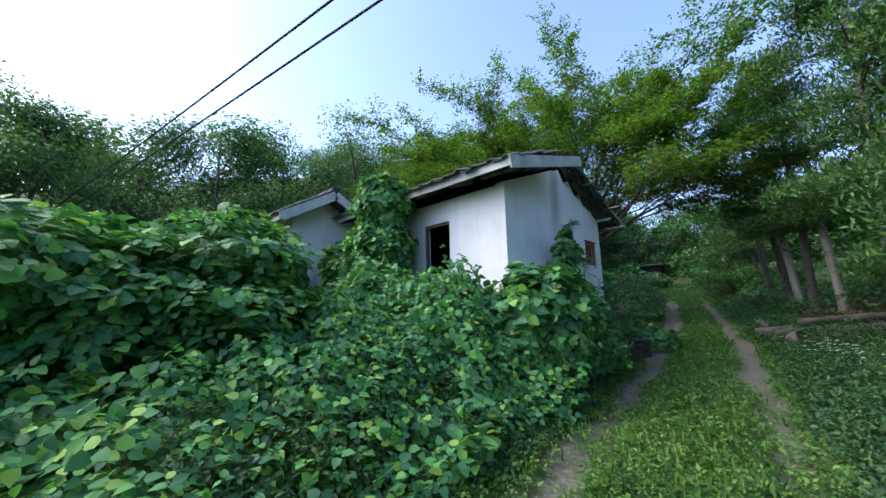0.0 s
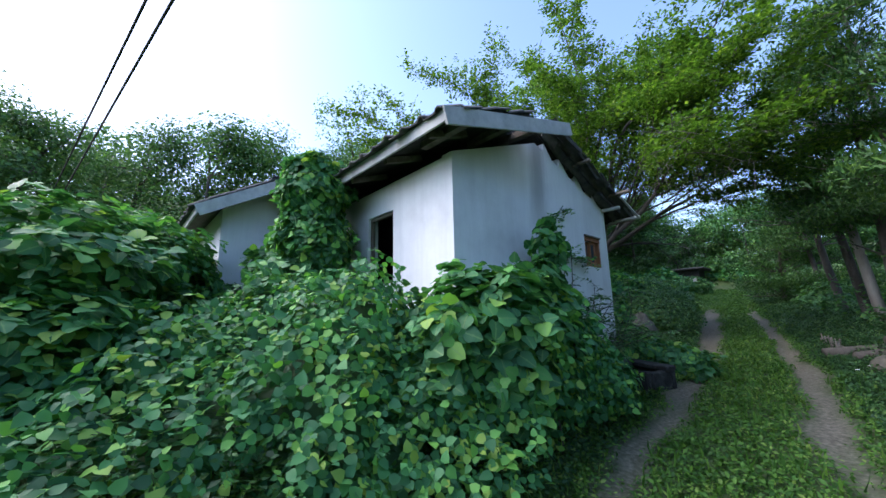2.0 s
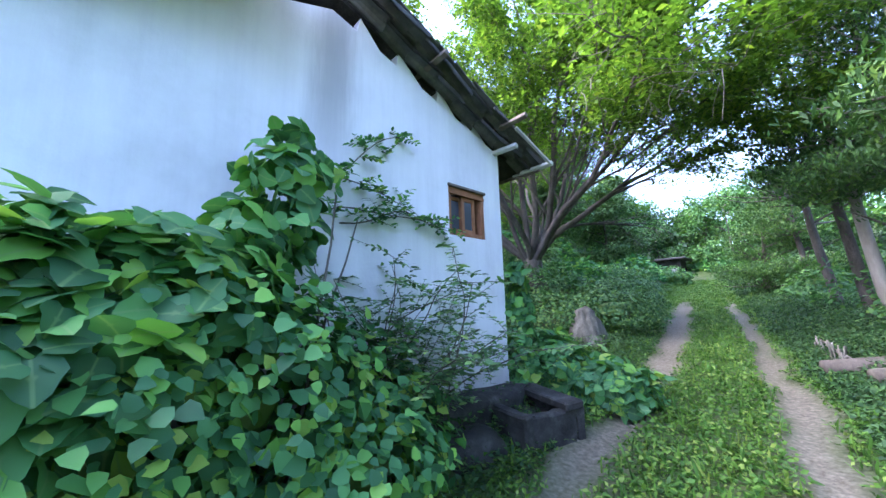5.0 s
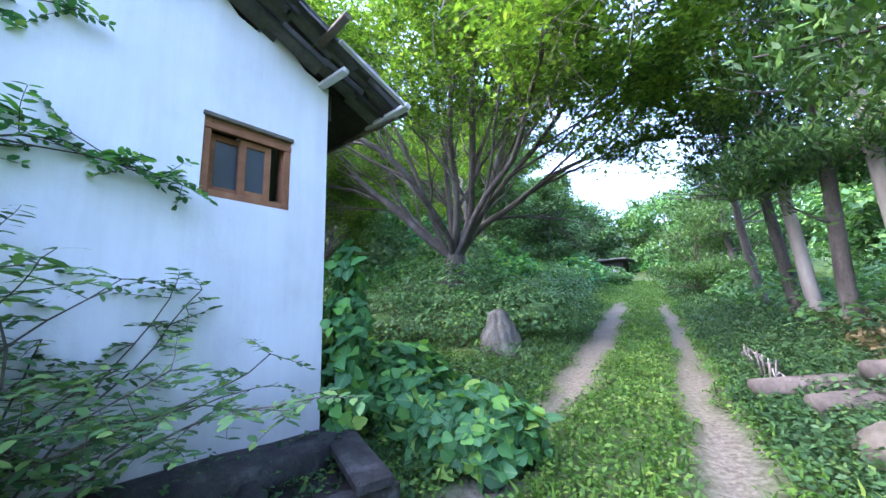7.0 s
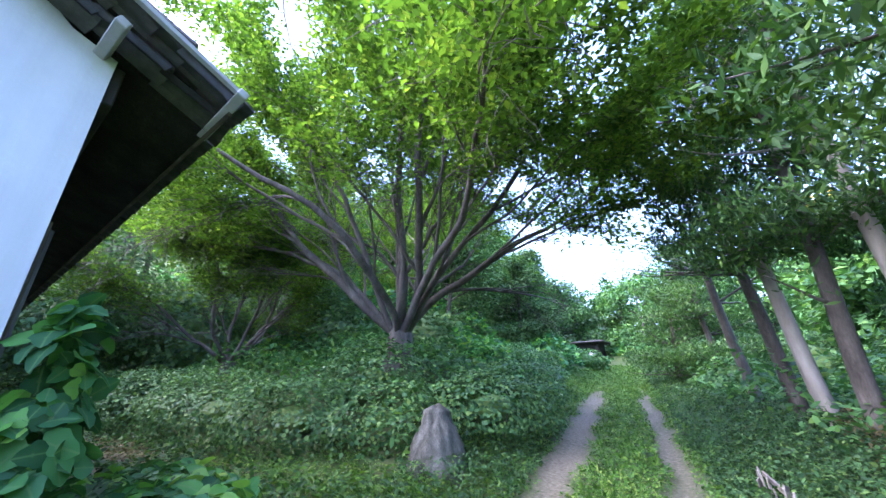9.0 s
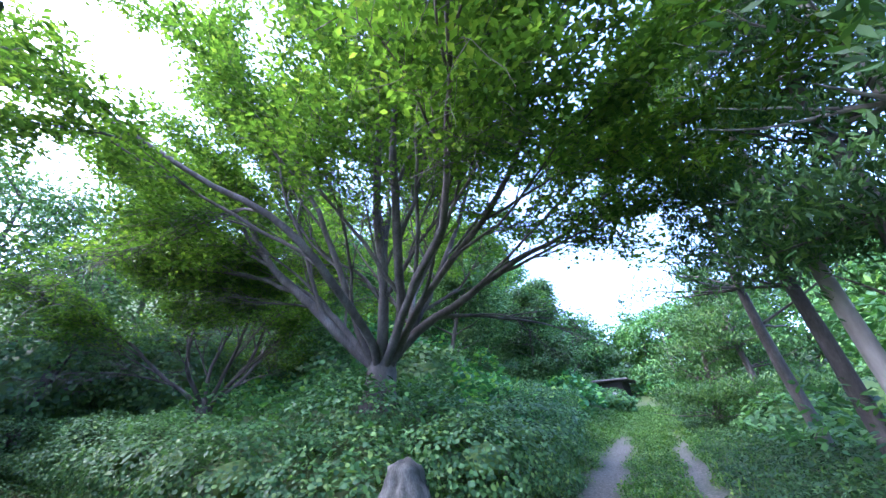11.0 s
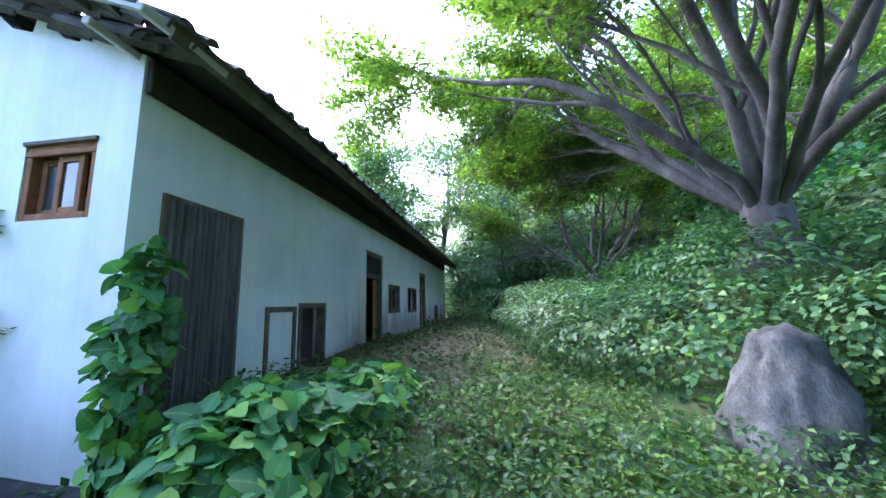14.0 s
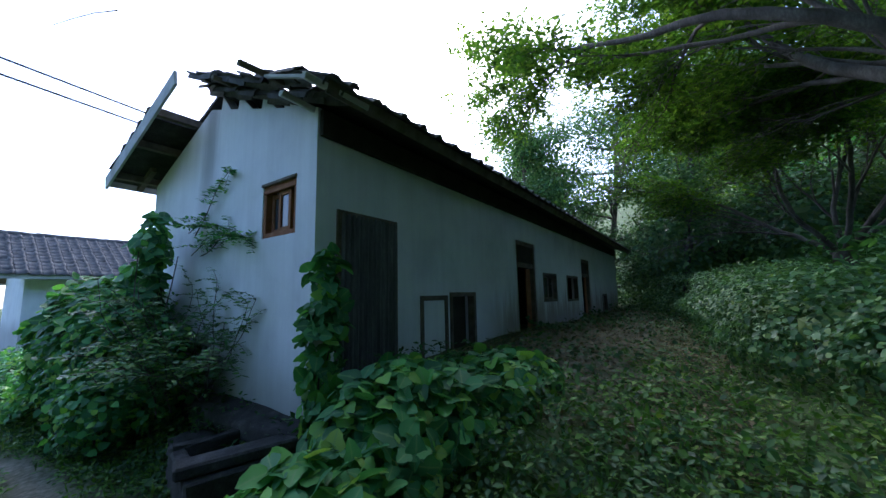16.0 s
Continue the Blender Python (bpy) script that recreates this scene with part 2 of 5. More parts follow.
def beam(bm, a, b, w, h, up=(0, 0, 1)):
    """A squared beam from a to b."""
    a, b = Vector(a), Vector(b)
    d = (b - a).normalized()
    s = d.cross(Vector(up)).normalized() * w / 2
    u = s.cross(d).normalized() * h / 2
    vs = [bm.verts.new(p + i * s + j * u) for p in (a, b) for i, j in ((-1, -1), (1, -1), (1, 1), (-1, 1))]
    for f in ((3, 2, 1, 0), (4, 5, 6, 7), (0, 1, 5, 4), (1, 2, 6, 5), (2, 3, 7, 6), (3, 0, 4, 7)):
        bm.faces.new([vs[i] for i in f])
    return bm


BROAD = (np.array([(0, 0, 0), (0.14, 0.4, 0.07), (0.56, 0.37, 0.06), (1, 0, -0.12), (0.56, -0.37, 0.06), (0.14, -0.4, 0.07), (0.5, 0, 0.0)]),
         np.array([(6, 1, 0), (6, 2, 1), (6, 3, 2), (6, 4, 3), (6, 5, 4), (6, 0, 5)]))
KLEAF = (np.array([(0.02, 0, 0), (-0.06, 0.2, 0.03), (0.13, 0.43, 0.07), (0.38, 0.5, 0.05), (0.57, 0.36, 0.05), (0.82, 0.24, -0.03), (1.0, 0, -0.12), (0.82, -0.24, -0.03), (0.57, -0.36, 0.05), (0.38, -0.5, 0.05), (0.13, -0.43, 0.07), (-0.06, -0.2, 0.03), (0.45, 0, 0.0)]),
         np.array([(12, (k + 1) % 12, k) for k in range(12)]))
OVAL = (np.array([(0, 0, 0), (0.45, -0.27, 0.06), (1, 0, -0.08), (0.45, 0.27, 0.06)]), np.array([(0, 1, 2), (0, 2, 3)]))
LEAFLET = (np.array([(0, 0, 0), (0.28, -0.2, 0.03), (0.68, -0.19, 0.02), (1, 0, -0.05), (0.68, 0.19, 0.02), (0.28, 0.2, 0.03)]), np.array([(0, 1, 5), (1, 2, 5), (2, 4, 5), (2, 3, 4)]))
SPRAY = (np.array([(0, 0, 0), (0.5, -0.13, 0.02), (1, 0, 0), (0.5, 0.13, 0.02)]), np.array([(0, 1, 2), (0, 2, 3)]))
BLADE = (np.array([(0, -0.05, 0), (0, 0.05, 0), (0.6, 0.035, 0.12), (1, 0, 0.0)]), np.array([(0, 1, 2), (0, 2, 3)]))


def unit(v):
    return v / np.maximum(np.linalg.norm(v, axis=1, keepdims=True), 1e-9)


def leaf_arrays(p, nrm, size, shape, along=None, three=False):
    """Leaves at p that face nrm; along: the way their tips point; three: leaves of three leaflets."""
    nrm = unit(nrm)
    if along is None:
        along = rng.normal(size=p.shape)
    tx = unit(along - nrm * (along * nrm).sum(1, keepdims=True))
    by = np.cross(nrm, tx)
    if three:
        ps, ts, bs, ns, ss = [], [], [], [], []
        for a, k in ((0, 1.0), (1.75, 0.85), (-1.75, 0.85)):
            c, s = np.cos(a), np.sin(a)
            t2 = tx * c + by * s
            n2 = unit(nrm + rng.normal(size=p.shape) * 0.22)
            t2 = unit(t2 - n2 * (t2 * n2).sum(1, keepdims=True))
            ps.append(p + (t2 * 0.16 * size[:, None]))
            ts.append(t2), ns.append(n2), bs.append(np.cross(n2, t2)), ss.append(size * k)
        p, tx, by, nrm, size = np.vstack(ps), np.vstack(ts), np.vstack(bs), np.vstack(ns), np.concatenate(ss)
    tv, tf = shape
    s = size[:, None, None]
    v = p[:, None, :] + s * (tv[None, :, 0:1] * tx[:, None, :] + tv[None, :, 1:2] * by[:, None, :] + tv[None, :, 2:3] * nrm[:, None, :])
    f = tf[None] + (np.arange(len(p)) * len(tv))[:, None, None]
    return v.reshape(-1, 3), f.reshape(-1, 3)


def leaves(name, p, nrm, size, shape, mat, parent=None, along=None, three=False, label=""):
    ob = tris(name, *leaf_arrays(np.asarray(p, float), np.asarray(nrm, float), np.asarray(size, float), shape, along, three), mat, parent, label)
    if len(shape[0]) > 8:
        # the paler midrib, and blades that curve rather than fold
        rib = np.where(np.abs(shape[0][:, 1]) < 0.01, 1.0, 0.0).astype(np.float32)
        at = ob.data.attributes.new("rib", "FLOAT", "POINT")
        at.data.foreach_set("value", np.tile(rib, len(ob.data.vertices) // len(rib)))
        ob.data.shade_smooth()
    return ob


def joined(pieces):
    vs, fs, k = [], [], 0
    for v, f in pieces:
        vs.append(v), fs.append(f + k)
        k += len(v)
    return np.vstack(vs), np.vstack(fs)


def tube(path, radii, sides=6):
    """A tapered limb along a path of points."""
    path, radii = np.asarray(path, float), np.asarray(radii, float)
    d = unit(np.gradient(path, axis=0))
    ref = np.where(np.abs(d[:, 2:3]) > 0.9, np.array([[1.0, 0, 0]]), np.array([[0, 0, 1.0]]))
    a = unit(np.cross(d, ref))
    b = np.cross(d, a)
    th = np.arange(sides) * 2 * np.pi / sides
    v = path[:, None] + radii[:, None, None] * (np.cos(th)[None, :, None] * a[:, None] + np.sin(th)[None, :, None] * b[:, None])
    f = []
    for i in range(len(path) - 1):
        for j in range(sides):
            p, q = i * sides + j, i * sides + (j + 1) % sides
            f += [(p, q, q + sides), (p, q + sides, p + sides)]
    return v.reshape(-1, 3), np.array(f)


def limb(a, d, length, steps, bend, lift, r):
    """Points of a limb that starts at a towards d, bending at random and lifting."""
    pts = [np.array(a, float)]
    d = np.array(d, float) / np.linalg.norm(d)
    for i in range(steps):
        d = d + r.normal(size=3) * bend + np.array([0, 0, lift])
        d /= np.linalg.norm(d)
        pts.append(pts[-1] + d * length / steps)
    return np.array(pts), d


# ---- the lie of the land ----
TRACK_Y = np.array([-40.0, -5, 0, 5, 11, 15, 22, 30, 37, 45, 70])
TRACK_X = np.array([3.0, -0.2, -0.6, -0.95, -1.6, -2.3, -3.65, -5.1, -6.4, -9.5, -30.0])
TRACK_Z = np.array([-0.6, -0.05, 0.0, 0.1, 0.4, 0.66, 1.3, 2.0, 2.75, 3.8, 8.0])


def ease(a, b, v):
    k = np.clip((v - a) / (b - a), 0, 1)
    return k * k * (3 - 2 * k)


def track_x(y):
    return np.interp(y, TRACK_Y, TRACK_X)


def lumps(x, y, s):
    return np.sin(x * s + 1.3 * np.sin(y * s * 0.7)) * np.cos(y * s * 1.1 + 0.8 * np.sin(x * s * 0.6))


def land(x, y):
    """Height of the ground."""
    x, y = np.asarray(x, float), np.asarray(y, float)
    base = np.interp(y, TRACK_Y, TRACK_Z)
    off = track_x(y) - x
    yard = 0.62 * ease(1.2, 2.6, off) * (1 - ease(9.0, 13.0, y)) * ease(-4, 3.0, y) + 0.1 * ease(1.2, 3, off)
    base = np.where((off > 2) & (y > 8) & (y < 12.5), np.minimum(base, 0.45 + 0 * base) + 0.0, base)
    bank = 1.5 * ease(1.5, 4.5, off) * ease(12.3, 15.5, y)
    hill = 0.12 * np.maximum(0, y - 20) * ease(4, 14, off) + 0.22 * np.maximum(0, -x - 24) + 0.42 * np.maximum(0, -0.45 * x + 0.9 * y - 22.5) * ease(5, 14, off)
    right = 0.15 * np.maximum(0, -off - 14) + 0.2 * ease(1.2, 3, -off) * ease(9, 13, y) - 0.12 * ease(1.2, 3, -off) * (1 - ease(9, 13, y))
    ruts = -0.05 * (np.exp(-((off - 0.72) / 0.2) ** 2) + np.exp(-((off + 0.72) / 0.2) ** 2))
    far = 0.04 * lumps(x, y, 0.9) * ease(1.3, 3, np.abs(off)) + 0.012 * lumps(x, y, 4.0)
    return base + yard + bank + hill + right + ruts + far


def ground_material():
    m, n, l, b = material("soil_and_weeds", 0.95, 0.15)
    a = n.new("ShaderNodeAttribute")
    a.attribute_name = "bare"
    t, t2 = tex(n, l, 1.5, 8), tex(n, l, 22, 6)
    soil = ramp(n, [(0.3, (0.09, 0.08, 0.062)), (0.55, (0.17, 0.155, 0.12)), (0.75, (0.25, 0.235, 0.19))])
    weed = ramp(n, [(0.3, (0.03, 0.05, 0.02)), (0.5, (0.05, 0.09, 0.028)), (0.7, (0.08, 0.1, 0.04))])
    l.new(t2.outputs[0], soil.inputs[0]), l.new(t.outputs[0], weed.inputs[0])
    k = n.new("ShaderNodeMath")
    k.operation = "MULTIPLY_ADD"
    l.new(t2.outputs[0], k.inputs[0])
    k.inputs[1].default_value = 0.8
    s = n.new("ShaderNodeMath")
    s.operation = "SUBTRACT"
    l.new(a.outputs["Fac"], s.inputs[0])
    s.inputs[1].default_value = 0.4
    l.new(s.outputs[0], k.inputs[2])
    k.use_clamp = True
    l.new(mixed(n, l, k.outputs[0], weed.outputs[0], soil.outputs[0]), b.inputs["Base Color"])
    relief(n, l, b, t2.outputs[0], 0.6, 0.03)
    return m


def bareness(x, y):
    off = track_x(y) - x
    j = 0.08 * lumps(x, y, 2.3)
    w = 0.2 + 0.05 * lumps(x, y, 1.1)
    left = w + 0.16 * ease(10.5, 14, y)
    rut = np.exp(-((off - 0.78 + j) / left) ** 2) + np.exp(-((off + 0.72 + j) / w) ** 2) * (0.75 + 0.25 * ease(4, 9, y))
    yard = 0.6 * ease(2.5, 4, off) * ease(9, 9.6, y) * (1 - ease(10.6, 11.6, y)) * ease(-19, -17, x)
    rut = rut * (0.6 + 0.4 * ease(4, 9, y)) * (1 + 0.25 * lumps(x + 3, y, 1.7)) * (1 - 0.75 * ease(20, 29, y))
    return np.clip(rut + yard, 0, 1)


def build_ground():
    near = np.concatenate([np.linspace(-300, -60, 13)[:-1], np.linspace(-60, -20, 21)[:-1], np.linspace(-20, 6, 209)[:-1], np.linspace(6, 40, 40)[:-1], np.linspace(40, 300, 14)])
    far = np.concatenate([np.linspace(-300, -30, 15)[:-1], np.linspace(-30, -3, 28)[:-1], np.linspace(-3, 26, 200)[:-1], np.linspace(26, 70, 30)[:-1], np.linspace(70, 300, 12)])
    gx, gy = np.meshgrid(near, far, indexing="ij")
    z = np.minimum(land(gx, gy), 30)
    v = np.stack([gx, gy, z], -1).reshape(-1, 3)
    w, h = len(near), len(far)
    i, j = np.meshgrid(np.arange(w - 1), np.arange(h - 1), indexing="ij")
    a = (i * h + j).ravel()
    f = np.vstack([np.stack([a, a + h, a + h + 1], 1), np.stack([a, a + h + 1, a + 1], 1)])
    ob = tris("ground", v, f, ground_material())
    ob.data.shade_smooth()
    at = ob.data.attributes.new("bare", "FLOAT", "POINT")
    at.data.foreach_set("value", bareness(v[:, 0], v[:, 1]).astype(np.float32))
    tagged(ob, "weedy earth with two bare wheel ruts", "ground", kind="structure")


build_ground()

# ---- the long house ----
HX, HS, HN, HW = -3.23, 4.95, 9.1, -17.9
RIDGE_Y, RIDGE_Z = 6.9, 4.51
EAVES = {"south": (4.46, 3.68), "north": (9.64, 3.43)}
BASE = 0.3


def wall_shell(bm, u0, u1, z0, z1, holes, place):
    """A wall with holes as one closed shell; place(u, side, z) gives a corner on its inner (0) or outer (1) face."""
    us = sorted({u0, u1, *[h[0] for h in holes], *[h[1] for h in holes]})
    zs = sorted({z0, z1, *[h[2] for h in holes], *[h[3] for h in holes]})
    full = {(i, j) for i in range(len(us) - 1) for j in range(len(zs) - 1)
            if not any(h[0] <= us[i] and us[i + 1] <= h[1] and h[2] <= zs[j] and zs[j + 1] <= h[3] for h in holes)}
    made = {}

    def corner(i, j, k):
        if (i, j, k) not in made:
            made[i, j, k] = bm.verts.new(place(us[i], k, zs[j]))
        return made[i, j, k]

    for i, j in full:
        bm.faces.new([corner(i, j, 1), corner(i + 1, j, 1), corner(i + 1, j + 1, 1), corner(i, j + 1, 1)])
        bm.faces.new([corner(i, j, 0), corner(i, j + 1, 0), corner(i + 1, j + 1, 0), corner(i + 1, j, 0)])
        for (di, dj), (a, b) in {(-1, 0): ((i, j), (i, j + 1)), (1, 0): ((i + 1, j), (i + 1, j + 1)), (0, -1): ((i, j), (i + 1, j)), (0, 1): ((i, j + 1), (i + 1, j + 1))}.items():
            if (i + di, j + dj) not in full:
                bm.faces.new([corner(*a, 0), corner(*b, 0), corner(*b, 1), corner(*a, 1)])
    bmesh.ops.recalc_face_normals(bm, faces=bm.faces)
    return bm


GABLE_HOLES = [(8.19, 8.79, 2.36, 2.92)]
NORTH_HOLES = [(-4.3, -3.46, 0.75, 2.58), (-5.3, -4.72, 0.6, 1.74), (-6.05, -5.36, 0.62, 1.78), (-8.66, -7.66, 0.62, 2.78), (-10.0, -9.06, 1.55, 2.2), (-11.9, -10.83, 1.52, 2.2), (-13.4, -12.4, 0.6, 2.75), (-15.85, -15.05, 0.6, 1.68)]
SOUTH_HOLES = [(-5.2, -4.5, 2.02, 3.1)]


def build_house():
    house = thing("house", "long abandoned white plastered house with dark tile roof", "house", (HX, HS, BASE))
    back = Matrix.Translation((-HX, -HS, -BASE))
    T = 0.18

    def put_part(name, bm, mat, label="", parent=house):
        ob = part(name, bm, mat, parent, label)
        if parent is house:
            ob.matrix_parent_inverse = back
        return ob

    bm = bmesh.new()
    put_part("wall", wall_shell(bm, HS, HN, BASE, 3.45, GABLE_HOLES, lambda u, k, z: (HX - T + k * T, u, z)), PLASTER)
    bm = bmesh.new()
    vs = [bm.verts.new((x, y, z)) for x in (HX - T, HX) for y, z in ((HS, 3.45), (HN, 3.45), (HN, 3.52), (RIDGE_Y - 0.1, 4.25), (HS, 3.55))]
    bm.faces.new(vs[:5]), bm.faces.new(vs[:4:-1])
    for i in range(5):
        bm.faces.new((vs[i], vs[5 + i], vs[5 + (i + 1) % 5], vs[(i + 1) % 5]))
    put_part("gable", bm, PLASTER)
    for name, y0, y1, holes in (("wall", HN - T, HN, NORTH_HOLES), ("wall", HS, HS + T, SOUTH_HOLES)):
        bm = bmesh.new()
        put_part(name, wall_shell(bm, HW, HX - T, BASE, 3.52, holes, lambda u, k, z: (u, y0 + k * (y1 - y0), z)), PLASTER)
    put_part("wall_strip", box(bmesh.new(), HW, HX - 0.02, HN, HN + 0.05, 3.24, 3.5, 0.008), DARK, "dark strip along the top of the wall")
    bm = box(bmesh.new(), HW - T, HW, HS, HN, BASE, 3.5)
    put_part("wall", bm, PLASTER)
    # Floor and partitions near-black: the rooms' shade put into their colour.
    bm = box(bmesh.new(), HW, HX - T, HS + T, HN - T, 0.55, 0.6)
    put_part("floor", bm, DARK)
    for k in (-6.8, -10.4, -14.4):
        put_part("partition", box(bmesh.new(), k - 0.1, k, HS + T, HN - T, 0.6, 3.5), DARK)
    return house, put_part


house, house_part = build_house()


def facing(origin, u):
    """Local axes on a wall: u to the right as one faces it, then into the wall, then up."""
    u = Vector(u)
    v = Vector((0, 0, 1)).cross(u)
    m = Matrix((u, v, Vector((0, 0, 1)))).transposed().to_4x4()
    return Matrix.Translation(origin) @ m


def framed(name, m, w, h, mat, depth=(0.03, 0.12), bar=0.055, label=""):
    """A frame of four bars round an opening w wide and h high; returns it for sashes to hang under."""
    f = house_part(name, box(bmesh.new(), 0, bar, *depth, 0, h, 0.005, m), mat, label)
    for q in ((w - bar, w, *depth, 0, h), (bar, w - bar, *depth, h - bar, h), (bar, w - bar, *depth, 0, bar)):
        part("frame_bar", box(bmesh.new(), *q, 0.005, m), mat, f)
    return f


def sash(parent, m, u0, u1, z0, z1, v0, mat, bar=0.045, pane=GLASS):
    bm = bmesh.new()
    for q in ((u0, u0 + bar, v0, v0 + 0.035, z0, z1), (u1 - bar, u1, v0, v0 + 0.035, z0, z1), (u0 + bar, u1 - bar, v0, v0 + 0.035, z1 - bar, z1), (u0 + bar, u1 - bar, v0, v0 + 0.035, z0, z0 + bar)):
        box(bm, *q, 0.003, m)
    part("sash", bm, mat, parent)
    part("pane", box(bmesh.new(), u0 + bar - 0.004, u1 - bar + 0.004, v0 + 0.014, v0 + 0.02, z0 + bar - 0.004, z1 - bar + 0.004, 0, m), pane, parent)


def house_openings():
    # brown sliding window in the gable
    y0, y1, z0, z1 = GABLE_HOLES[0]
    m = facing((HX, y0, z0), (0, 1, 0))
    w, h = y1 - y0, z1 - z0
    f = framed("window", m, w, h, REDWOOD, (0.01, 0.13), 0.05, "brown wooden sliding window, partly open")
    sash(f, m, 0.05, 0.29, 0.05, h - 0.09, 0.075, REDWOOD)
    sash(f, m, 0.24, 0.46, 0.05, h - 0.09, 0.035, REDWOOD)
    part("lintel", box(bmesh.new(), 0.0, w, 0.0, 0.02, h - 0.09, h - 0.05, 0.004, m), REDWOOD, f)
    part("drip_board", box(bmesh.new(), -0.01, w + 0.01, -0.02, 0.1, h - 0.012, h + 0.018, 0.004, m), WOOD, f)
    # front window: frame and sill, no glass left
    x0, x1, z0, z1 = SOUTH_HOLES[0]
    m = facing((x0, HS, z0), (1, 0, 0))
    f = framed("window", m, x1 - x0, z1 - z0, WOOD, (0.04, 0.1), 0.05, "dark empty window with its glass gone")
    part("sill", box(bmesh.new(), -0.06, x1 - x0 + 0.06, -0.05, 0.1, -0.07, -0.004, 0.01, m), PLASTER, f)
    # yard side
    for i, (x0, x1, z0, z1) in enumerate(NORTH_HOLES):
        m = facing((x1, HN, z0), (-1, 0, 0))
        w, h = x1 - x0, z1 - z0
        if i == 0:
            f = framed("door", m, w, h, WOOD, (-0.025, 0.08), 0.05, "doorway closed by a dark corrugated metal sheet")
            bm = bmesh.new()
            n = 60
            front, rear = [], []
            for k in range(n + 1):
                u = 0.03 + (w - 0.06) * k / n
                v = -0.03 + 0.02 * math.sin(k * 2 * math.pi / 4.6)
                for row, d in ((front, 0), (rear, 0.003)):
                    row.append([bm.verts.new(m @ Vector((u, v + d + 0.01 * (1 - q), 0.02 + (h - 0.05) * q))) for q in (0, 0.35, 1)])
            for row, flip in ((front, 0), (rear, 1)):
                for a, c in zip(row, row[1:]):
                    for q in (0, 1):
                        vs = [a[q], c[q], c[q + 1], a[q + 1]]
                        bm.faces.new(vs[::-1] if flip else vs)
            part("metal_sheet", bm, SHEET, f, "dark rusty corrugated sheet")
        elif i == 1:
            f = framed("door", m, w, h, WOOD, (-0.02, 0.1), 0.06, "low door with a whitewashed panel in a dark frame")
            part("panel", box(bmesh.new(), 0.06, w - 0.06, 0.0, 0.03, 0.06, h - 0.06, 0.003, m), PLASTER, f)
        elif i == 2:
            f = framed("door", m, w, h, WOOD, (-0.02, 0.1), 0.06, "low dark doorway with a worn grey board inside")
            # An added near-black board stands in for the shade of the opening.
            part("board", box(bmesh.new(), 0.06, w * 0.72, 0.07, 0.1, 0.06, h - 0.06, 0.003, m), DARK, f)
        elif i in (3, 6):
            f = framed("door", m, w, h, WOOD, (0.02, 0.13), 0.09, "tall open doorway with a transom, frame weathered dark")
            part("transom_bar", box(bmesh.new(), 0.09, w - 0.09, 0.03, 0.11, h - 0.52, h - 0.43, 0.004, m), WOOD, f)
            # The transom's dark opening is painted as a near-black board.
            part("transom_shade", box(bmesh.new(), 0.09, w - 0.09, 0.07, 0.09, h - 0.43, h - 0.09, 0, m), DARK, f)
            part("door_leaf", box(bmesh.new(), w - 0.32, w - 0.09, 0.1, 0.125, 0.09, h - 0.53, 0.004, m), REDWOOD, f)
        elif i in (4, 5):
            f = framed("window", m, w, h, WOOD, (-0.01, 0.1), 0.06, "small square window in a dark weathered frame")
            if i == 4:
                sash(f, m, 0.06, w * 0.52, 0.06, h - 0.06, 0.05, WOOD)
                sash(f, m, w * 0.48, w - 0.06, 0.06, h - 0.06, 0.08, WOOD)
        else:
            framed("door", m, w, h, WOOD, (-0.01, 0.1), 0.07, "narrow low doorway in a dark frame")


house_openings()


def tile_shape():
    """One cement tile: a flat pan with a roll along one side."""
    prof = [(-0.155, 0.012), (-0.1, 0.0), (0.05, 0.0), (0.085, 0.035), (0.125, 0.04), (0.16, 0.012)]
    v, f = [], []
    for y, dz in ((0.0, 0.03), (-0.36, 0.012)):
        for th in (0.016, 0.0):
            v += [(a, y, c + th + dz) for a, c in prof]
    n = len(prof)
    for k in range(n - 1):
        f.append((k, 2 * n + k, 2 * n + k + 1, k + 1))
        f.append((n + k, n + k + 1, 3 * n + k + 1, 3 * n + k))
        f.append((2 * n + k, 3 * n + k, 3 * n + k + 1, 2 * n + k + 1))
    f.append((0, n, 3 * n, 2 * n))
    f.append((n - 1, 3 * n - 1, 4 * n - 1, 2 * n - 1))
    return np.array(v), f


TV, TF = tile_shape()
TTRI = np.array([t for q in TF for t in ((q[0], q[1], q[2]), (q[0], q[2], q[3]))])


def slope_frame(x, ridge, eave):
    """Axes on a roof slope at the ridge: along, up the slope, out of it."""
    (ry, rz), (ey, ez) = ridge, eave
    up = Vector((0, ry - ey, rz - ez)).normalized()
    along = Vector((1, 0, 0)) if up.y > 0 else Vector((-1, 0, 0))
    nrm = along.cross(up)
    return Matrix.Translation((x, ry, rz)) @ Matrix((along, up, nrm)).transposed().to_4x4()


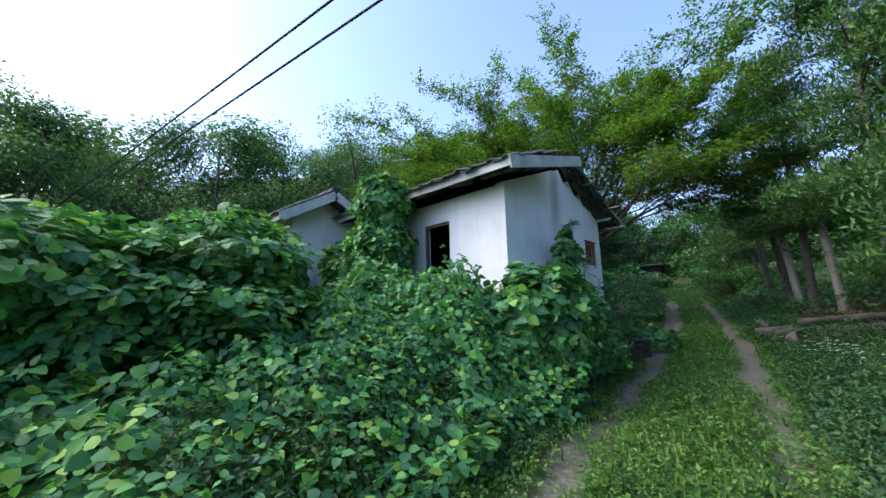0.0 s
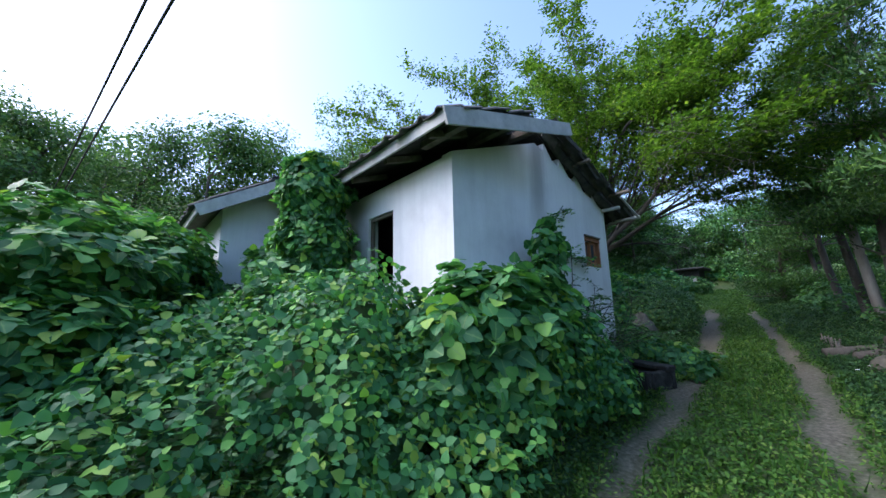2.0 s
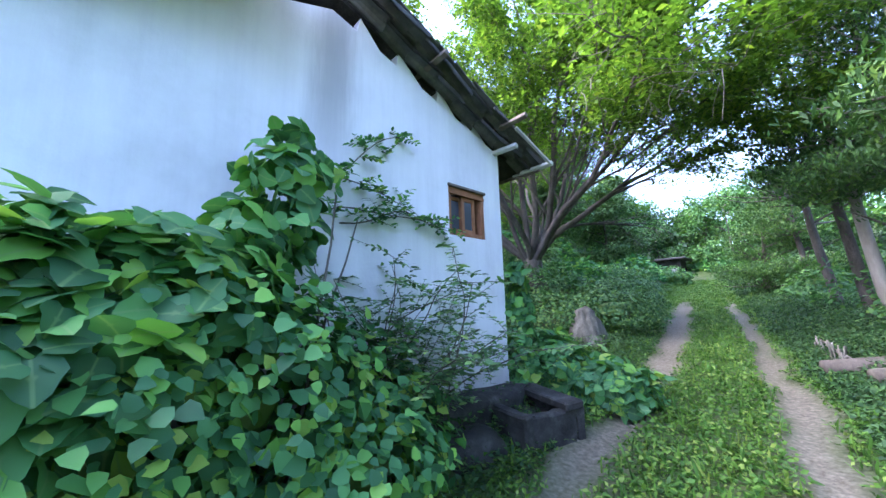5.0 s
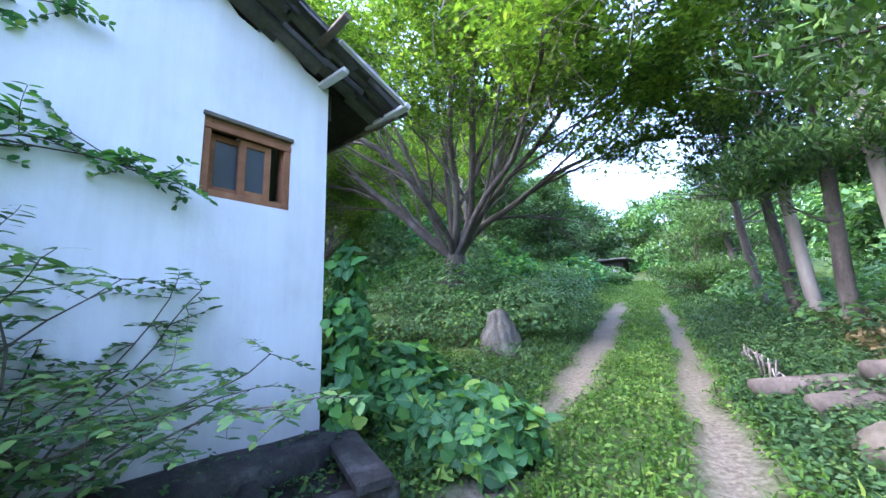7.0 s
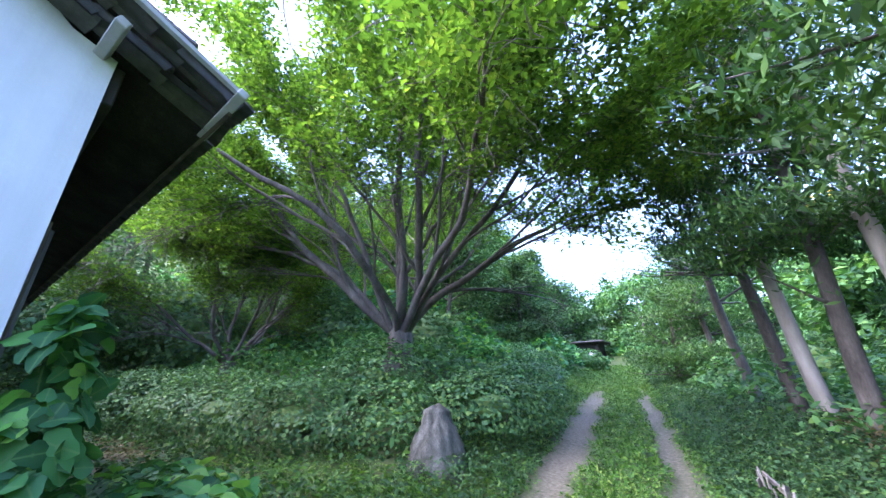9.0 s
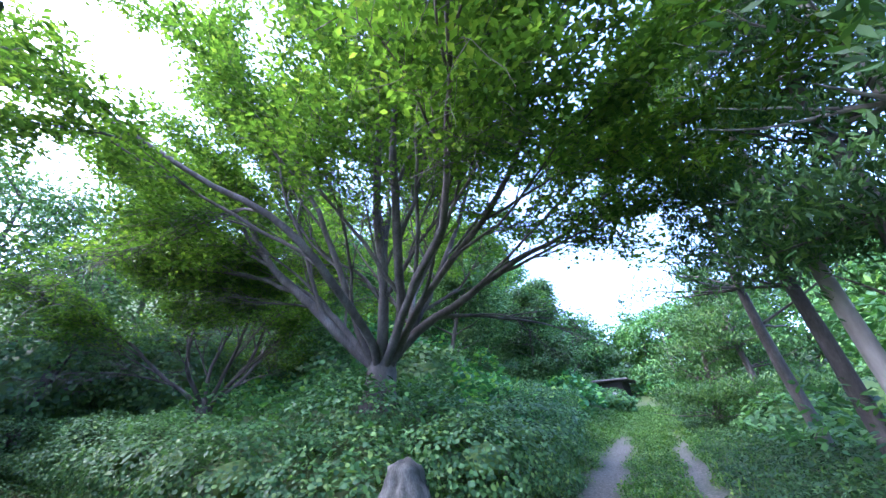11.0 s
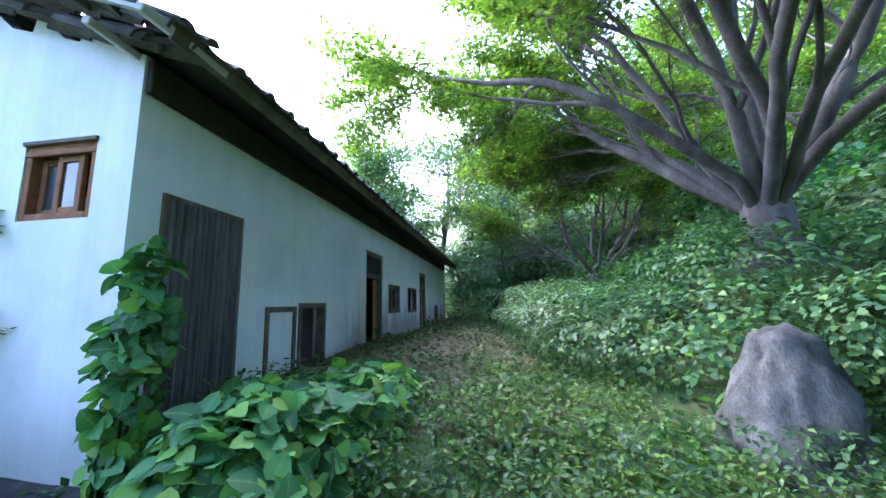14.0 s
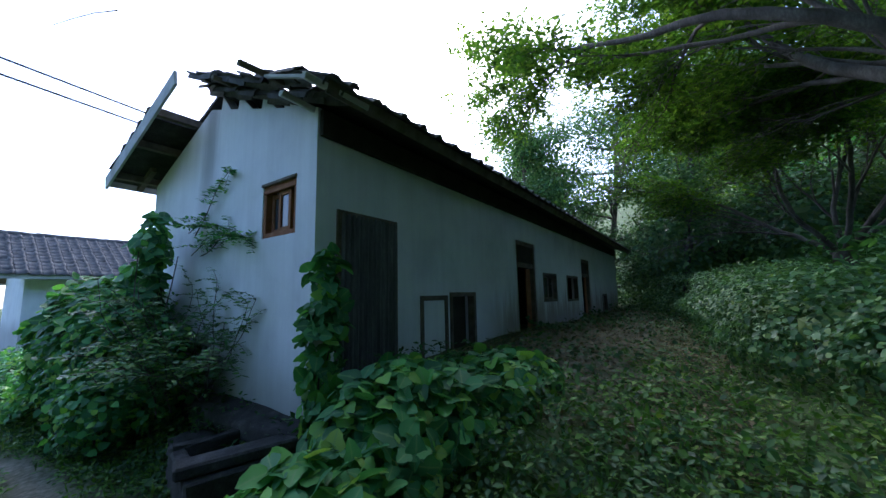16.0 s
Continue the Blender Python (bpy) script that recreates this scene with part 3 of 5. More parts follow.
def tiled(roof, ridge, eave, x0, x1, limit, seed, inverse=None):
    """Lays tiles in rows down a slope between x0 (east end) and x1; the first `limit` are pieces, the rest are joined."""
    r = random.Random(seed)
    length = math.hypot(ridge[0] - eave[0], ridge[1] - eave[1])
    rows, cols = int(length / 0.3) + 1, int((x0 - x1) / 0.3)
    m0 = slope_frame(0, ridge, eave)
    sgn = m0.col[0][0]
    me = bpy.data.meshes.new("tile")
    me.from_pydata([tuple(v) for v in TV], [], TF)
    me.materials.append(TILE)
    rest = []
    made = 0
    for c in range(cols):
        for k in range(rows):
            a = Matrix.Translation((sgn * (x0 - 0.15 - c * 0.3) + r.uniform(-0.012, 0.012), -k * 0.3 + 0.03, 0.0 + r.uniform(0, 0.008)))
            wild = 3.0 if c < 2 else 1.0
            m = m0 @ a @ pose(0, 0, 0, r.uniform(-1.5, 1.5) * wild, r.uniform(-1.5, 1.5) * wild, r.uniform(-2, 2) * wild)
            if made < limit:
                ob = new("tile", me)
                ob.parent = roof
                ob.matrix_basis = m
                if inverse:
                    ob.matrix_parent_inverse = inverse
                made += 1
            else:
                mm = np.array(m)
                rest.append((TV @ mm[:3, :3].T + mm[:3, 3], TTRI))
    if rest:
        ob = tris("tile_field", *joined(rest), TILE, roof)
        tagged(ob, kind="stuff")


def ridge_caps(roof, y, z, x0, x1):
    """Half-round caps along the ridge."""
    k = 0
    x = x0
    r = random.Random(5)
    while x > x1:
        v, f = [], []
        for i, xx in enumerate((0.0, -0.36)):
            rad = 0.13 if i == 0 else 0.115
            for th in (rad, rad - 0.02):
                for j in range(7):
                    a = math.pi * j / 6
                    v.append((xx, math.cos(a) * th, math.sin(a) * th))
        for j in range(6):
            f += [(j, j + 1, 15 + j, 14 + j), (7 + j, 21 + j, 22 + j, 8 + j), (j, 7 + j, 8 + j, j + 1), (14 + j, 15 + j, 22 + j, 21 + j)]
        ob = link("ridge_cap", v, f, TILE, roof)
        ob.matrix_basis = pose(x, y, z + r.uniform(-0.01, 0.01), 0, r.uniform(-2, 2), r.uniform(-2, 2))
        x -= 0.33


def house_roof():
    back = Matrix.Translation((-HX, -HS, -BASE))
    ridge = (RIDGE_Y, RIDGE_Z)
    for side, east, verge in (("south", HX - 0.05, (4.32, 6.2)), ("north", HX - 0.05, None)):
        eave = EAVES[side]
        m = slope_frame(0, ridge, eave)
        length = math.hypot(ridge[0] - eave[0], ridge[1] - eave[1])
        sgn = m.col[0][0]
        lo, hi = sorted((sgn * east, sgn * (HW - 0.4)))
        bm = box(bmesh.new(), lo, hi, -length, 0, -0.05, -0.004, 0, m)
        roof = house_part("roof", bm, DARKWOOD)
        if side == "south":
            lo, hi = sorted((sgn * east, sgn * (HX + 0.47)))
            part("verge_boarding", box(bmesh.new(), lo, hi, -length, -0.85, -0.05, -0.004, 0, m), DARKWOOD, roof)
            tiled(roof, ridge, eave, HX - 0.12, HW - 0.4, 0, 3)
            tiled(roof, (6.1, RIDGE_Z - (RIDGE_Y - 6.1) * (RIDGE_Z - 3.68) / (RIDGE_Y - 4.46)), eave, HX + 0.5, HX - 0.12, 40, 4)
        else:
            tiled(roof, ridge, eave, HX + 0.36, HW - 0.4, 300, 5)
            part("eave_board", box(bmesh.new(), *sorted((sgn * (HX + 0.3), sgn * (HW - 0.4))), -length - 0.02, -length + 0.005, -0.1, 0.01, 0.004, m), WOOD, roof)
            # batten ends left bare, and half-round verge tiles over them
            for k, (q, e, t) in enumerate(((0.9, 0.38, -3), (1.95, 0.5, -5), (2.5, 0.46, 4), (2.86, 0.42, -2))):
                lo, hi = sorted((sgn * (HX - 0.2), sgn * (HX + e)))
                part("batten", box(bmesh.new(), lo, hi, -q - 0.03, -q + 0.03, -0.105, -0.052, 0.006, m @ pose(0, 0, 0, 0, t * 0.3, t * 0.7)), GREYWOOD if k > 1 else WOOD, roof)
            rr = random.Random(17)
            for row, xo in ((0, 0.27), (1, 0.12)):
                q = 0.05
                while q < length - 0.2:
                    v, f = [], []
                    for i, yy in enumerate((0.0, -0.4)):
                        rad = 0.085 if i == 0 else 0.1
                        for th in (rad, rad - 0.018):
                            for j in range(7):
                                a = math.pi * j / 6
                                v.append((math.cos(a) * th, yy, math.sin(a) * th))
                    for j in range(6):
                        f += [(j, 14 + j, 15 + j, j + 1), (7 + j, 8 + j, 22 + j, 21 + j), (j, j + 1, 8 + j, 7 + j), (14 + j, 21 + j, 22 + j, 15 + j)]
                    ob = link("verge_tile", v, f, TILE, roof)
                    ob.matrix_basis = m @ pose(sgn * (HX + xo) + rr.uniform(-0.03, 0.03), -q, (-0.02 if row == 0 else -0.11) + rr.uniform(-0.02, 0.02), rr.uniform(-4, 4), rr.uniform(-15, 15), rr.uniform(-5, 5))
                    q += 0.36
            for a, b in (((0.42, 2.2, -0.03), (0.46, 2.9, -0.05)),):
                bm = bmesh.new()
                beam(bm, m @ Vector((sgn * (HX + a[0]), -a[1], a[2])), m @ Vector((sgn * (HX + b[0]), -b[1], b[2])), 0.035, 0.025)
                part("splintered_lath", bm, GREYWOOD, roof)
            ridge_caps(roof, RIDGE_Y, RIDGE_Z - 0.02, HX - 0.3, HW - 0.2)
    # barge board, left standing past the broken ridge
    bm = bmesh.new()
    beam(bm, (HX + 0.49, 4.4, 3.6), (HX + 0.5, 7.05, 4.36), 0.03, 0.2, (0, 0, 1))
    house_part("barge_board", bm, GREYWOOD, "peeling grey-white barge board")
    bm = bmesh.new()
    beam(bm, (HX + 0.47, 4.43, 3.62), (HW - 0.4, 4.43, 3.62), 0.03, 0.14)
    house_part("eave_board", bm, GREYWOOD)
    for y in (4.75, 5.6, 6.3):
        z = RIDGE_Z - (RIDGE_Y - y) * (RIDGE_Z - 3.68) / (RIDGE_Y - 4.46) - 0.11
        bm = bmesh.new()
        beam(bm, (HX - 0.3, y, z), (HX + 0.46, y, z), 0.09, 0.1)
        house_part("purlin", bm, WOOD)
    # rafter tails under the front eave
    for k in range(16):
        x = HX + 0.1 - k * 0.9
        bm = bmesh.new()
        beam(bm, (x, 5.1, 3.78), (x, 4.5, 3.57), 0.07, 0.08)
        house_part("rafter_tail", bm, WOOD)
    # plaster wedges between the purlins on the broken gable top
    for y0, y1 in ((7.05, 7.35), (7.5, 7.9), (8.05, 8.4), (8.5, 8.95)):
        za, zb = [3.52 + (HN - q) / (HN - RIDGE_Y + 0.1) * 0.73 for q in (y0, y1)]
        bm = bmesh.new()
        vs = [bm.verts.new((x, y, z)) for x in (HX - 0.14, HX - 0.01) for y, z in ((y0, za - 0.02), (y1, zb - 0.02), (y0 + 0.04, za + 0.17))]
        for q in ((0, 1, 2), (5, 4, 3), (0, 3, 4, 1), (1, 4, 5, 2), (2, 5, 3, 0)):
            bm.faces.new([vs[i] for i in q])
        house_part("plaster_wedge", bm, PLASTER)


house_roof()


def plain_house(name, label, x0, x1, y0, y1, base, wall_h, rise, over, seed, windows=()):
    """A smaller white house with a tiled roof whose ridge runs along x."""
    t = thing(name, label, "house")
    mid, ez = (y0 + y1) / 2, base + wall_h
    for q in ((x0, x1, y0, y0 + 0.18), (x0, x1, y1 - 0.18, y1), (x0, x0 + 0.18, y0 + 0.18, y1 - 0.18), (x1 - 0.18, x1, y0 + 0.18, y1 - 0.18)):
        part("wall", box(bmesh.new(), *q, base - 0.4, ez), PLASTER, t)
    slope = rise / (mid - y0)
    for x in (x0, x1 - 0.18):
        bm = bmesh.new()
        vs = [bm.verts.new((x + d, y, z)) for d in (0, 0.18) for y, z in ((y0, ez), (y1, ez), (mid, ez + rise))]
        for q in ((2, 1, 0), (3, 4, 5), (0, 1, 4, 3), (1, 2, 5, 4), (2, 0, 3, 5)):
            bm.faces.new([vs[i] for i in q])
        part("gable", bm, PLASTER, t)
    for e in (y0 - over, y1 + over):
        eave = (e, ez - over * slope + 0.12)
        ridge = (mid, ez + rise + 0.12)
        m = slope_frame(0, ridge, eave)
        length = math.hypot(ridge[0] - eave[0], ridge[1] - eave[1])
        sgn = m.col[0][0]
        lo, hi = sorted((sgn * (x0 - over), sgn * (x1 + over)))
        roof = part("roof", box(bmesh.new(), lo, hi, -length, 0, -0.08, -0.004, 0, m), WOOD, t)
        tiled(roof, ridge, eave, x1 + over, x0 - over, 0, seed)
        bm = bmesh.new()
        beam(bm, (x1 + over + 0.01, e, eave[1] - 0.08), (x1 + over + 0.01, mid, ridge[1] - 0.08), 0.03, 0.2)
        part("barge_board", bm, GREYWOOD, t)
        bm = bmesh.new()
        beam(bm, (x0 - over, e, eave[1] - 0.07), (x1 + over, e, eave[1] - 0.07), 0.03, 0.14)
        part("eave_board", bm, GREYWOOD, t)
    ridge_caps(t, mid, ez + rise + 0.12, x1 + over, x0 - over)
    return t


plain_house("outbuilding", "small white outbuilding smothered in kudzu, grey barge board", -11.5, -7.75, 3.35, 6.0 - 1.07, 0.6, 3.0, 0.45, 0.45, 8)
plain_house("house", "white neighbouring house with a grey cement-tile roof", -9.5, -3.1, -11.5, -6.4, 0.0, 2.9, 1.35, 0.6, 9)

# ---- planting ----


def blob_shell(blobs, n, r, inner=0.7):
    """Points and outward normals in the outer shell of a union of ellipsoids, each (x, y, z, rx, ry, rz)."""
    B = np.array(blobs, float)
    area = (B[:, 3] * B[:, 4] * B[:, 5]) ** (2 / 3)
    k = r.choice(len(B), n * 2, p=area / area.sum())
    d = unit(r.normal(size=(n * 2, 3)))
    rad = (inner + (1 - inner) * r.random(n * 2) ** 0.5) * (1 + 0.12 * np.sin(d[:, 0] * 7 + k) * np.sin(d[:, 1] * 6) + 0.1 * np.sin(d[:, 2] * 9 + k * 2))
    p = B[k, :3] + d * B[k, 3:] * rad[:, None]
    nr = unit(d / B[k, 3:])
    keep = np.ones(len(p), bool)
    for i, b in enumerate(B):
        inside = (((p - b[:3]) / b[3:]) ** 2).sum(1) < (inner * 0.92) ** 2
        keep &= ~inside
    p, nr = p[keep][:n], nr[keep][:n]
    return p, nr


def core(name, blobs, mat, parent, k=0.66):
    """Dense inside of a thicket, mass by mass; dark colour stands in for shade."""
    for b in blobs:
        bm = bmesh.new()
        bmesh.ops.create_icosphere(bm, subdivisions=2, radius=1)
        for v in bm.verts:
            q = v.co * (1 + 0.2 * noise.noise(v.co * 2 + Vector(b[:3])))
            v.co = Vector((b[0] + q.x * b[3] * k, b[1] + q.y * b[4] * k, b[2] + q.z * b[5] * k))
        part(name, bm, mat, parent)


def thicket(name, label, category, blobs, n, size, shape, mat, three=False, up=0.6, inner=0.7, group="", kind="", solid=0.66):
    r = np.random.default_rng(abs(hash(round(blobs[0][0] * 100 + blobs[0][1]))) % 9999)
    t = thing(name, label, category, (0, 0, 0), group, kind)
    p, nr = blob_shell(blobs, n, r, inner)
    ok = p[:, 2] > land(p[:, 0], p[:, 1])
    p, nr = p[ok], nr[ok]
    nr = nr + np.array([0, 0, up]) + r.normal(size=p.shape) * 0.5
    leaves("foliage", p, nr, size * r.uniform(0.6, 1.25, len(p)), shape, mat, t, None, three)
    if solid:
        core("dark_core", blobs, SHRUB, t, solid)
    for i, b in enumerate(blobs[:4]):
        for k in range(2):
            x, y = b[0] + r.uniform(-0.4, 0.4) * b[3], b[1] + r.uniform(-0.4, 0.4) * b[4]
            q, _ = limb((x, y, float(land(x, y)) - 0.05), (r.uniform(-0.15, 0.15), r.uniform(-0.15, 0.15), 1), max(b[2] + b[5] * 0.1 - float(land(x, y)), 0.25), 6, 0.06, 0.02, r)
            tris("stem", *tube(q, np.linspace(0.014, 0.006, 7), 5), BARK, t)
    return t


# kudzu bank in front of the house
BUMPS = [(-5.0, 3.6, 1.1, 1.5, 0.9), (-3.4, 4.2, 0.75, 0.9, 0.9), (-8.5, 3.0, 1.8, 1.8, 1.2), (-2.5, 4.9, 0.5, 0.7, 0.9), (-9.0, -1.0, 1.0, 2.6, 2.2), (-4.2, 2.2, 0.35, 0.9, 0.7)]


def kudzu_top(x, y):
    z = land(x, y) + 0.2
    for bx, by, h, rx, ry in BUMPS:
        q = ((x - bx) / rx) ** 2 + ((y - by) / ry) ** 2
        z = z + h * np.exp(-q * 1.1) * 0.9
    return z + 0.12 * lumps(x, y, 2.3) + 0.08 * lumps(x + 3, y, 5.0)


def build_kudzu():
    t = thing("kudzu_bank", "sprawling bank of broad-leaved kudzu vines before the house", "vines", kind="stuff")
    r = np.random.default_rng(3)
    n = 32000
    x, y = r.uniform(-13, -1.4, n * 3), r.uniform(-4.5, 4.9, n * 3)
    e = 0.05
    z = kudzu_top(x, y)
    gx, gy = (kudzu_top(x + e, y) - z) / e, (kudzu_top(x, y + e) - z) / e
    slope = np.sqrt(1 + gx ** 2 + gy ** 2)
    off = track_x(y) - x
    ok = (off > 1.15 + 0.15 * lumps(x, y, 2)) & (r.random(n * 3) < slope / 3.0)
    x, y, z, gx, gy = [a[ok] for a in (x, y, z, gx, gy)]
    p = np.stack([x, y, z + r.normal(size=len(x)) * 0.14 - 0.06], 1)
    nr = unit(np.stack([-gx, -gy, np.ones(len(x))], 1)) + np.array([0.15, 0, 0.4]) + r.normal(size=(len(x), 3)) * 0.55
    big = ease(0.5, 1.3, z - land(x, y)) * ease(-4.2, -5.2, x) + (lumps(x, y, 1.3) > 0.72)
    small = big < 0.35
    leaves("foliage", p[~small], nr[~small], r.uniform(0.08, 0.145, (~small).sum()), KLEAF, KUDZU, t, None, True)
    leaves("weed_foliage", p[small], nr[small], r.uniform(0.05, 0.11, small.sum()), BROAD, KUDZU, t, None, True)
    # A dark sheet added below the leaves, its colour standing in for shade between them.
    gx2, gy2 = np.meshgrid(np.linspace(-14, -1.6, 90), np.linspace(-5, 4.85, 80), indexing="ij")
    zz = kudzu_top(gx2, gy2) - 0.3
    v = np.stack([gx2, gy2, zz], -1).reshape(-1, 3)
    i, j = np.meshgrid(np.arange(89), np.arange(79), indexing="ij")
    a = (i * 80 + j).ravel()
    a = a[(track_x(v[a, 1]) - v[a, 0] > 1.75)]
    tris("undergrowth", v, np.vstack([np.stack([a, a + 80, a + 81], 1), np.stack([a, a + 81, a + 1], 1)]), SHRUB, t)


build_kudzu()


def fan_tree(label, at, fork, reach, limbs, n_leaf, seed, mat, leaf=0.11, girth=0.34, boughs=()):
    """A spreading tree: short stout trunk, limbs that fork again and again, flat sprays of leaves at the ends.
    boughs: (azimuth, rise) of the lowest limbs, in degrees and slope."""
    r = np.random.default_rng(seed)
    t = thing("tree", label, "tree", (0, 0, 0))
    foot = np.array(at, float)
    top = foot + np.array([0, 0, fork])
    k = girth
    path = [foot - [0, 0, 0.4], foot - [0, 0, 0.05], foot + [0, 0, fork * 0.3], foot + [0.02, 0, fork * 0.7], top, top + [0, 0, fork * 0.3]]
    tris("trunk", *tube(path, [k * 1.6, k * 1.35, k * 1.02, k * 0.98, k * 0.85, k * 0.3], 12), BARK, t).data.shade_smooth()
    twigs, tips = [], []

    def side(d, turn):
        """d swung sideways by about turn, about an axis at random."""
        q = r.normal(size=3)
        q -= d * q.dot(d)
        q /= np.linalg.norm(q)
        q[2] *= 0.55
        d = d * np.cos(turn) + q * np.sin(turn)
        return d / np.linalg.norm(d)

    def grow(p, d, length, rad, level, lift=0.035):
        steps = (9, 7, 6, 5)[level]
        pts, end = limb(p, d, length, steps, (0.1, 0.11, 0.12, 0.14)[level], (lift, 0.0, -0.02, -0.035)[level], r)
        radii = np.linspace(rad, rad * (0.6, 0.45, 0.3, 0.3)[level], steps + 1)
        if level < 2:
            tris("limb", *tube(pts, radii, 8 - level), BARK, t).data.shade_smooth()
        else:
            twigs.append(tube(pts, radii, 5 if level == 2 else 3))
        if level == 3:
            for q in range(1, steps + 1):
                for w in range(3):
                    c, _ = limb(pts[q], side((pts[q] - pts[q - 1]) / np.linalg.norm(pts[q] - pts[q - 1]), 0.9), reach * r.uniform(0.04, 0.085), 3, 0.12, -0.05, r)
                    if w == 0:
                        twigs.append(tube(c, np.linspace(0.006, 0.003, 4), 3))
                    tips.append(c)
            return
        spots = ((3, 5, 7), (2, 4, 5), (1, 2, 3, 4, 5))[level]
        for q in spots:
            dd = (pts[q + 1] - pts[q]) / np.linalg.norm(pts[q + 1] - pts[q])
            grow(pts[q], side(dd, r.uniform(0.35, 0.6)), length * r.uniform(0.6, 0.85) * (1, 0.8, 0.62)[level], radii[q] * 0.55, level + 1)
        grow(pts[-1], side(end, 0.2), length * (0.8, 0.75, 0.6)[level], radii[-1] * 0.9, level + 1)

    aims = []
    for s in range(limbs):
        aims.append((2 * np.pi * s / limbs + r.uniform(-0.3, 0.3), (0.8, 1.7, 1.1, 2.6)[s % 4] * r.uniform(0.9, 1.15)))
    for az, rise, lift in [(*a, 0.035) for a in aims] + [(radians(a), e, -0.045) for a, e in boughs]:
        d = np.array([np.cos(az), np.sin(az), rise])
        start = top + np.array([np.cos(az), np.sin(az), 0]) * k * 0.45 - [0, 0, fork * r.uniform(0.05, 0.3)]
        grow(start, d / np.linalg.norm(d), reach * r.uniform(0.42, 0.52), k * r.uniform(0.24, 0.38), 0, lift)
    tagged(tris("twig_growth", *joined(twigs), BARK, t), kind="stuff")
    tips = np.array(tips)
    # leaves grow where light reaches, away from the fork
    away = np.linalg.norm((tips[:, 1] - top) * [1, 1, 0.9], axis=1)
    wt = (0.03 + ease(0.3 * reach, 0.7 * reach, away)) * ease(0.24 * reach, 0.36 * reach, tips[:, :, 2].min(1) - foot[2])
    pick = r.choice(len(tips), n_leaf, p=wt / wt.sum())
    f = r.random(n_leaf) * 2.999
    i = f.astype(int)
    fr = (f - i)[:, None]
    p = tips[pick, i] * (1 - fr) + tips[pick, i + 1] * fr + r.normal(size=(n_leaf, 3)) * np.array([0.09, 0.09, 0.03])
    nr = np.array([0, 0, 1.0]) + r.normal(size=p.shape) * 0.4
    leaves("crown", p, nr, leaf * r.uniform(0.6, 1.3, n_leaf), OVAL, mat, t)
    return t


fan_tree("wide zelkova tree with stout grey limbs forking from a short trunk", (-6.8, 15.3, float(land(-6.8, 15.3))), 0.85, 9.0, 7, 205000, 11, ZELKOVA, 0.115, 0.31, ((-66, 1.15), (-122, 1.25), (-165, 1.2), (-25, 1.0), (12, 0.95), (45, 0.95)))
fan_tree("many-stemmed tree on the bank behind the house", (-14.9, 15.1, float(land(-14.9, 15.1))), 0.5, 6.6, 6, 36000, 12, ZELKOVA, 0.125, 0.24)


def wood_tree(at, height, width, seed, mat, n, leaf):
    """A woodland tree: trunk, limbs, uneven crown of leaf clumps."""
    r = np.random.default_rng(seed)
    t = thing("tree", "leafy woodland tree on the slope", "tree", (0, 0, 0), "trees of the surrounding wood")
    foot = np.array(at, float)
    wood, ends = [], []
    pts, _ = limb(foot - [0, 0, 0.3], (r.uniform(-0.1, 0.1), r.uniform(-0.1, 0.1), 1), height * 0.85, 8, 0.05, 0.02, r)
    wood.append(tube(pts, np.linspace(height * 0.018, height * 0.004, 9), 6))
    for i in range(1, 9):
        for k in range(3):
            a = r.uniform(0, 2 * np.pi)
            reach = width * r.uniform(0.5, 1.0) * (1.0 - 0.09 * abs(i - 4))
            b, _ = limb(pts[i], (np.cos(a), np.sin(a), r.uniform(0.1, 0.7)), reach, 5, 0.12, 0.04, r)
            wood.append(tube(b, np.linspace(height * 0.006, 0.01, 6), 4))
            ends += [b[-1], b[-2], b[3]]
    ends = np.array(ends)
    tris("trunk", *joined(wood), BARK, t)
    k = r.integers(0, len(ends), n)
    off = unit(r.normal(size=(n, 3))) * (r.random((n, 1)) ** 0.5) * width * np.array([0.34, 0.34, 0.2])
    p = ends[k] + off
    nr = unit(off) * 0.5 + np.array([0, 0, 0.8]) + r.normal(size=p.shape) * 0.4
    leaves("crown", p, nr, leaf * r.uniform(0.6, 1.4, n), OVAL, mat, t)
    return t


def wood_ring():
    r = np.random.default_rng(21)
    spots = [(-20.5, 11.5, 13), (-21, 4.5, 10.5), (-20, -1.5, 10), (-22.5, -6.5, 11.5), (-24, 1.5, 12), (-23, 8, 12), (-27, 15, 12), (-26, -3, 12.5), (-19, 19, 11), (-23, 24, 11), (-12, 24, 8), (-17, 27, 9), (-9.5, 28, 6.5), (-14, 31, 8), (-20, 22, 9), (-26, 20, 10), (-29, 12, 10)]
    for i in range(8):
        spots.append((r.uniform(-40, -28), r.uniform(-30, 20), r.uniform(9, 12)))
    for i in range(12):
        spots.append((r.uniform(-34, -12), r.uniform(29, 40), r.uniform(4, 7)))
    for i in range(20):
        spots.append((-30 + 2.0 * i + r.uniform(-1, 1), r.uniform(46, 58), r.uniform(6.5, 9.5)))
    for i in range(12):
        spots.append((r.uniform(4.5, 14), r.uniform(22, 46), r.uniform(4, 7)))
    for i in range(4):
        spots.append((r.uniform(8, 13), -8 + 6.5 * i, r.uniform(7, 10)))
    for k, (x, y, h) in enumerate(spots):
        if y < 40 and abs(x - float(track_x(y))) < 3.5:
            continue
        near = k < 17
        wood_tree((x, y, float(land(x, y))), h, h * (0.4 if near else 0.52), 100 + k, FOREST if k < 25 else SLOPE, 20000 if near else 4800, 0.17 if near else 0.34)


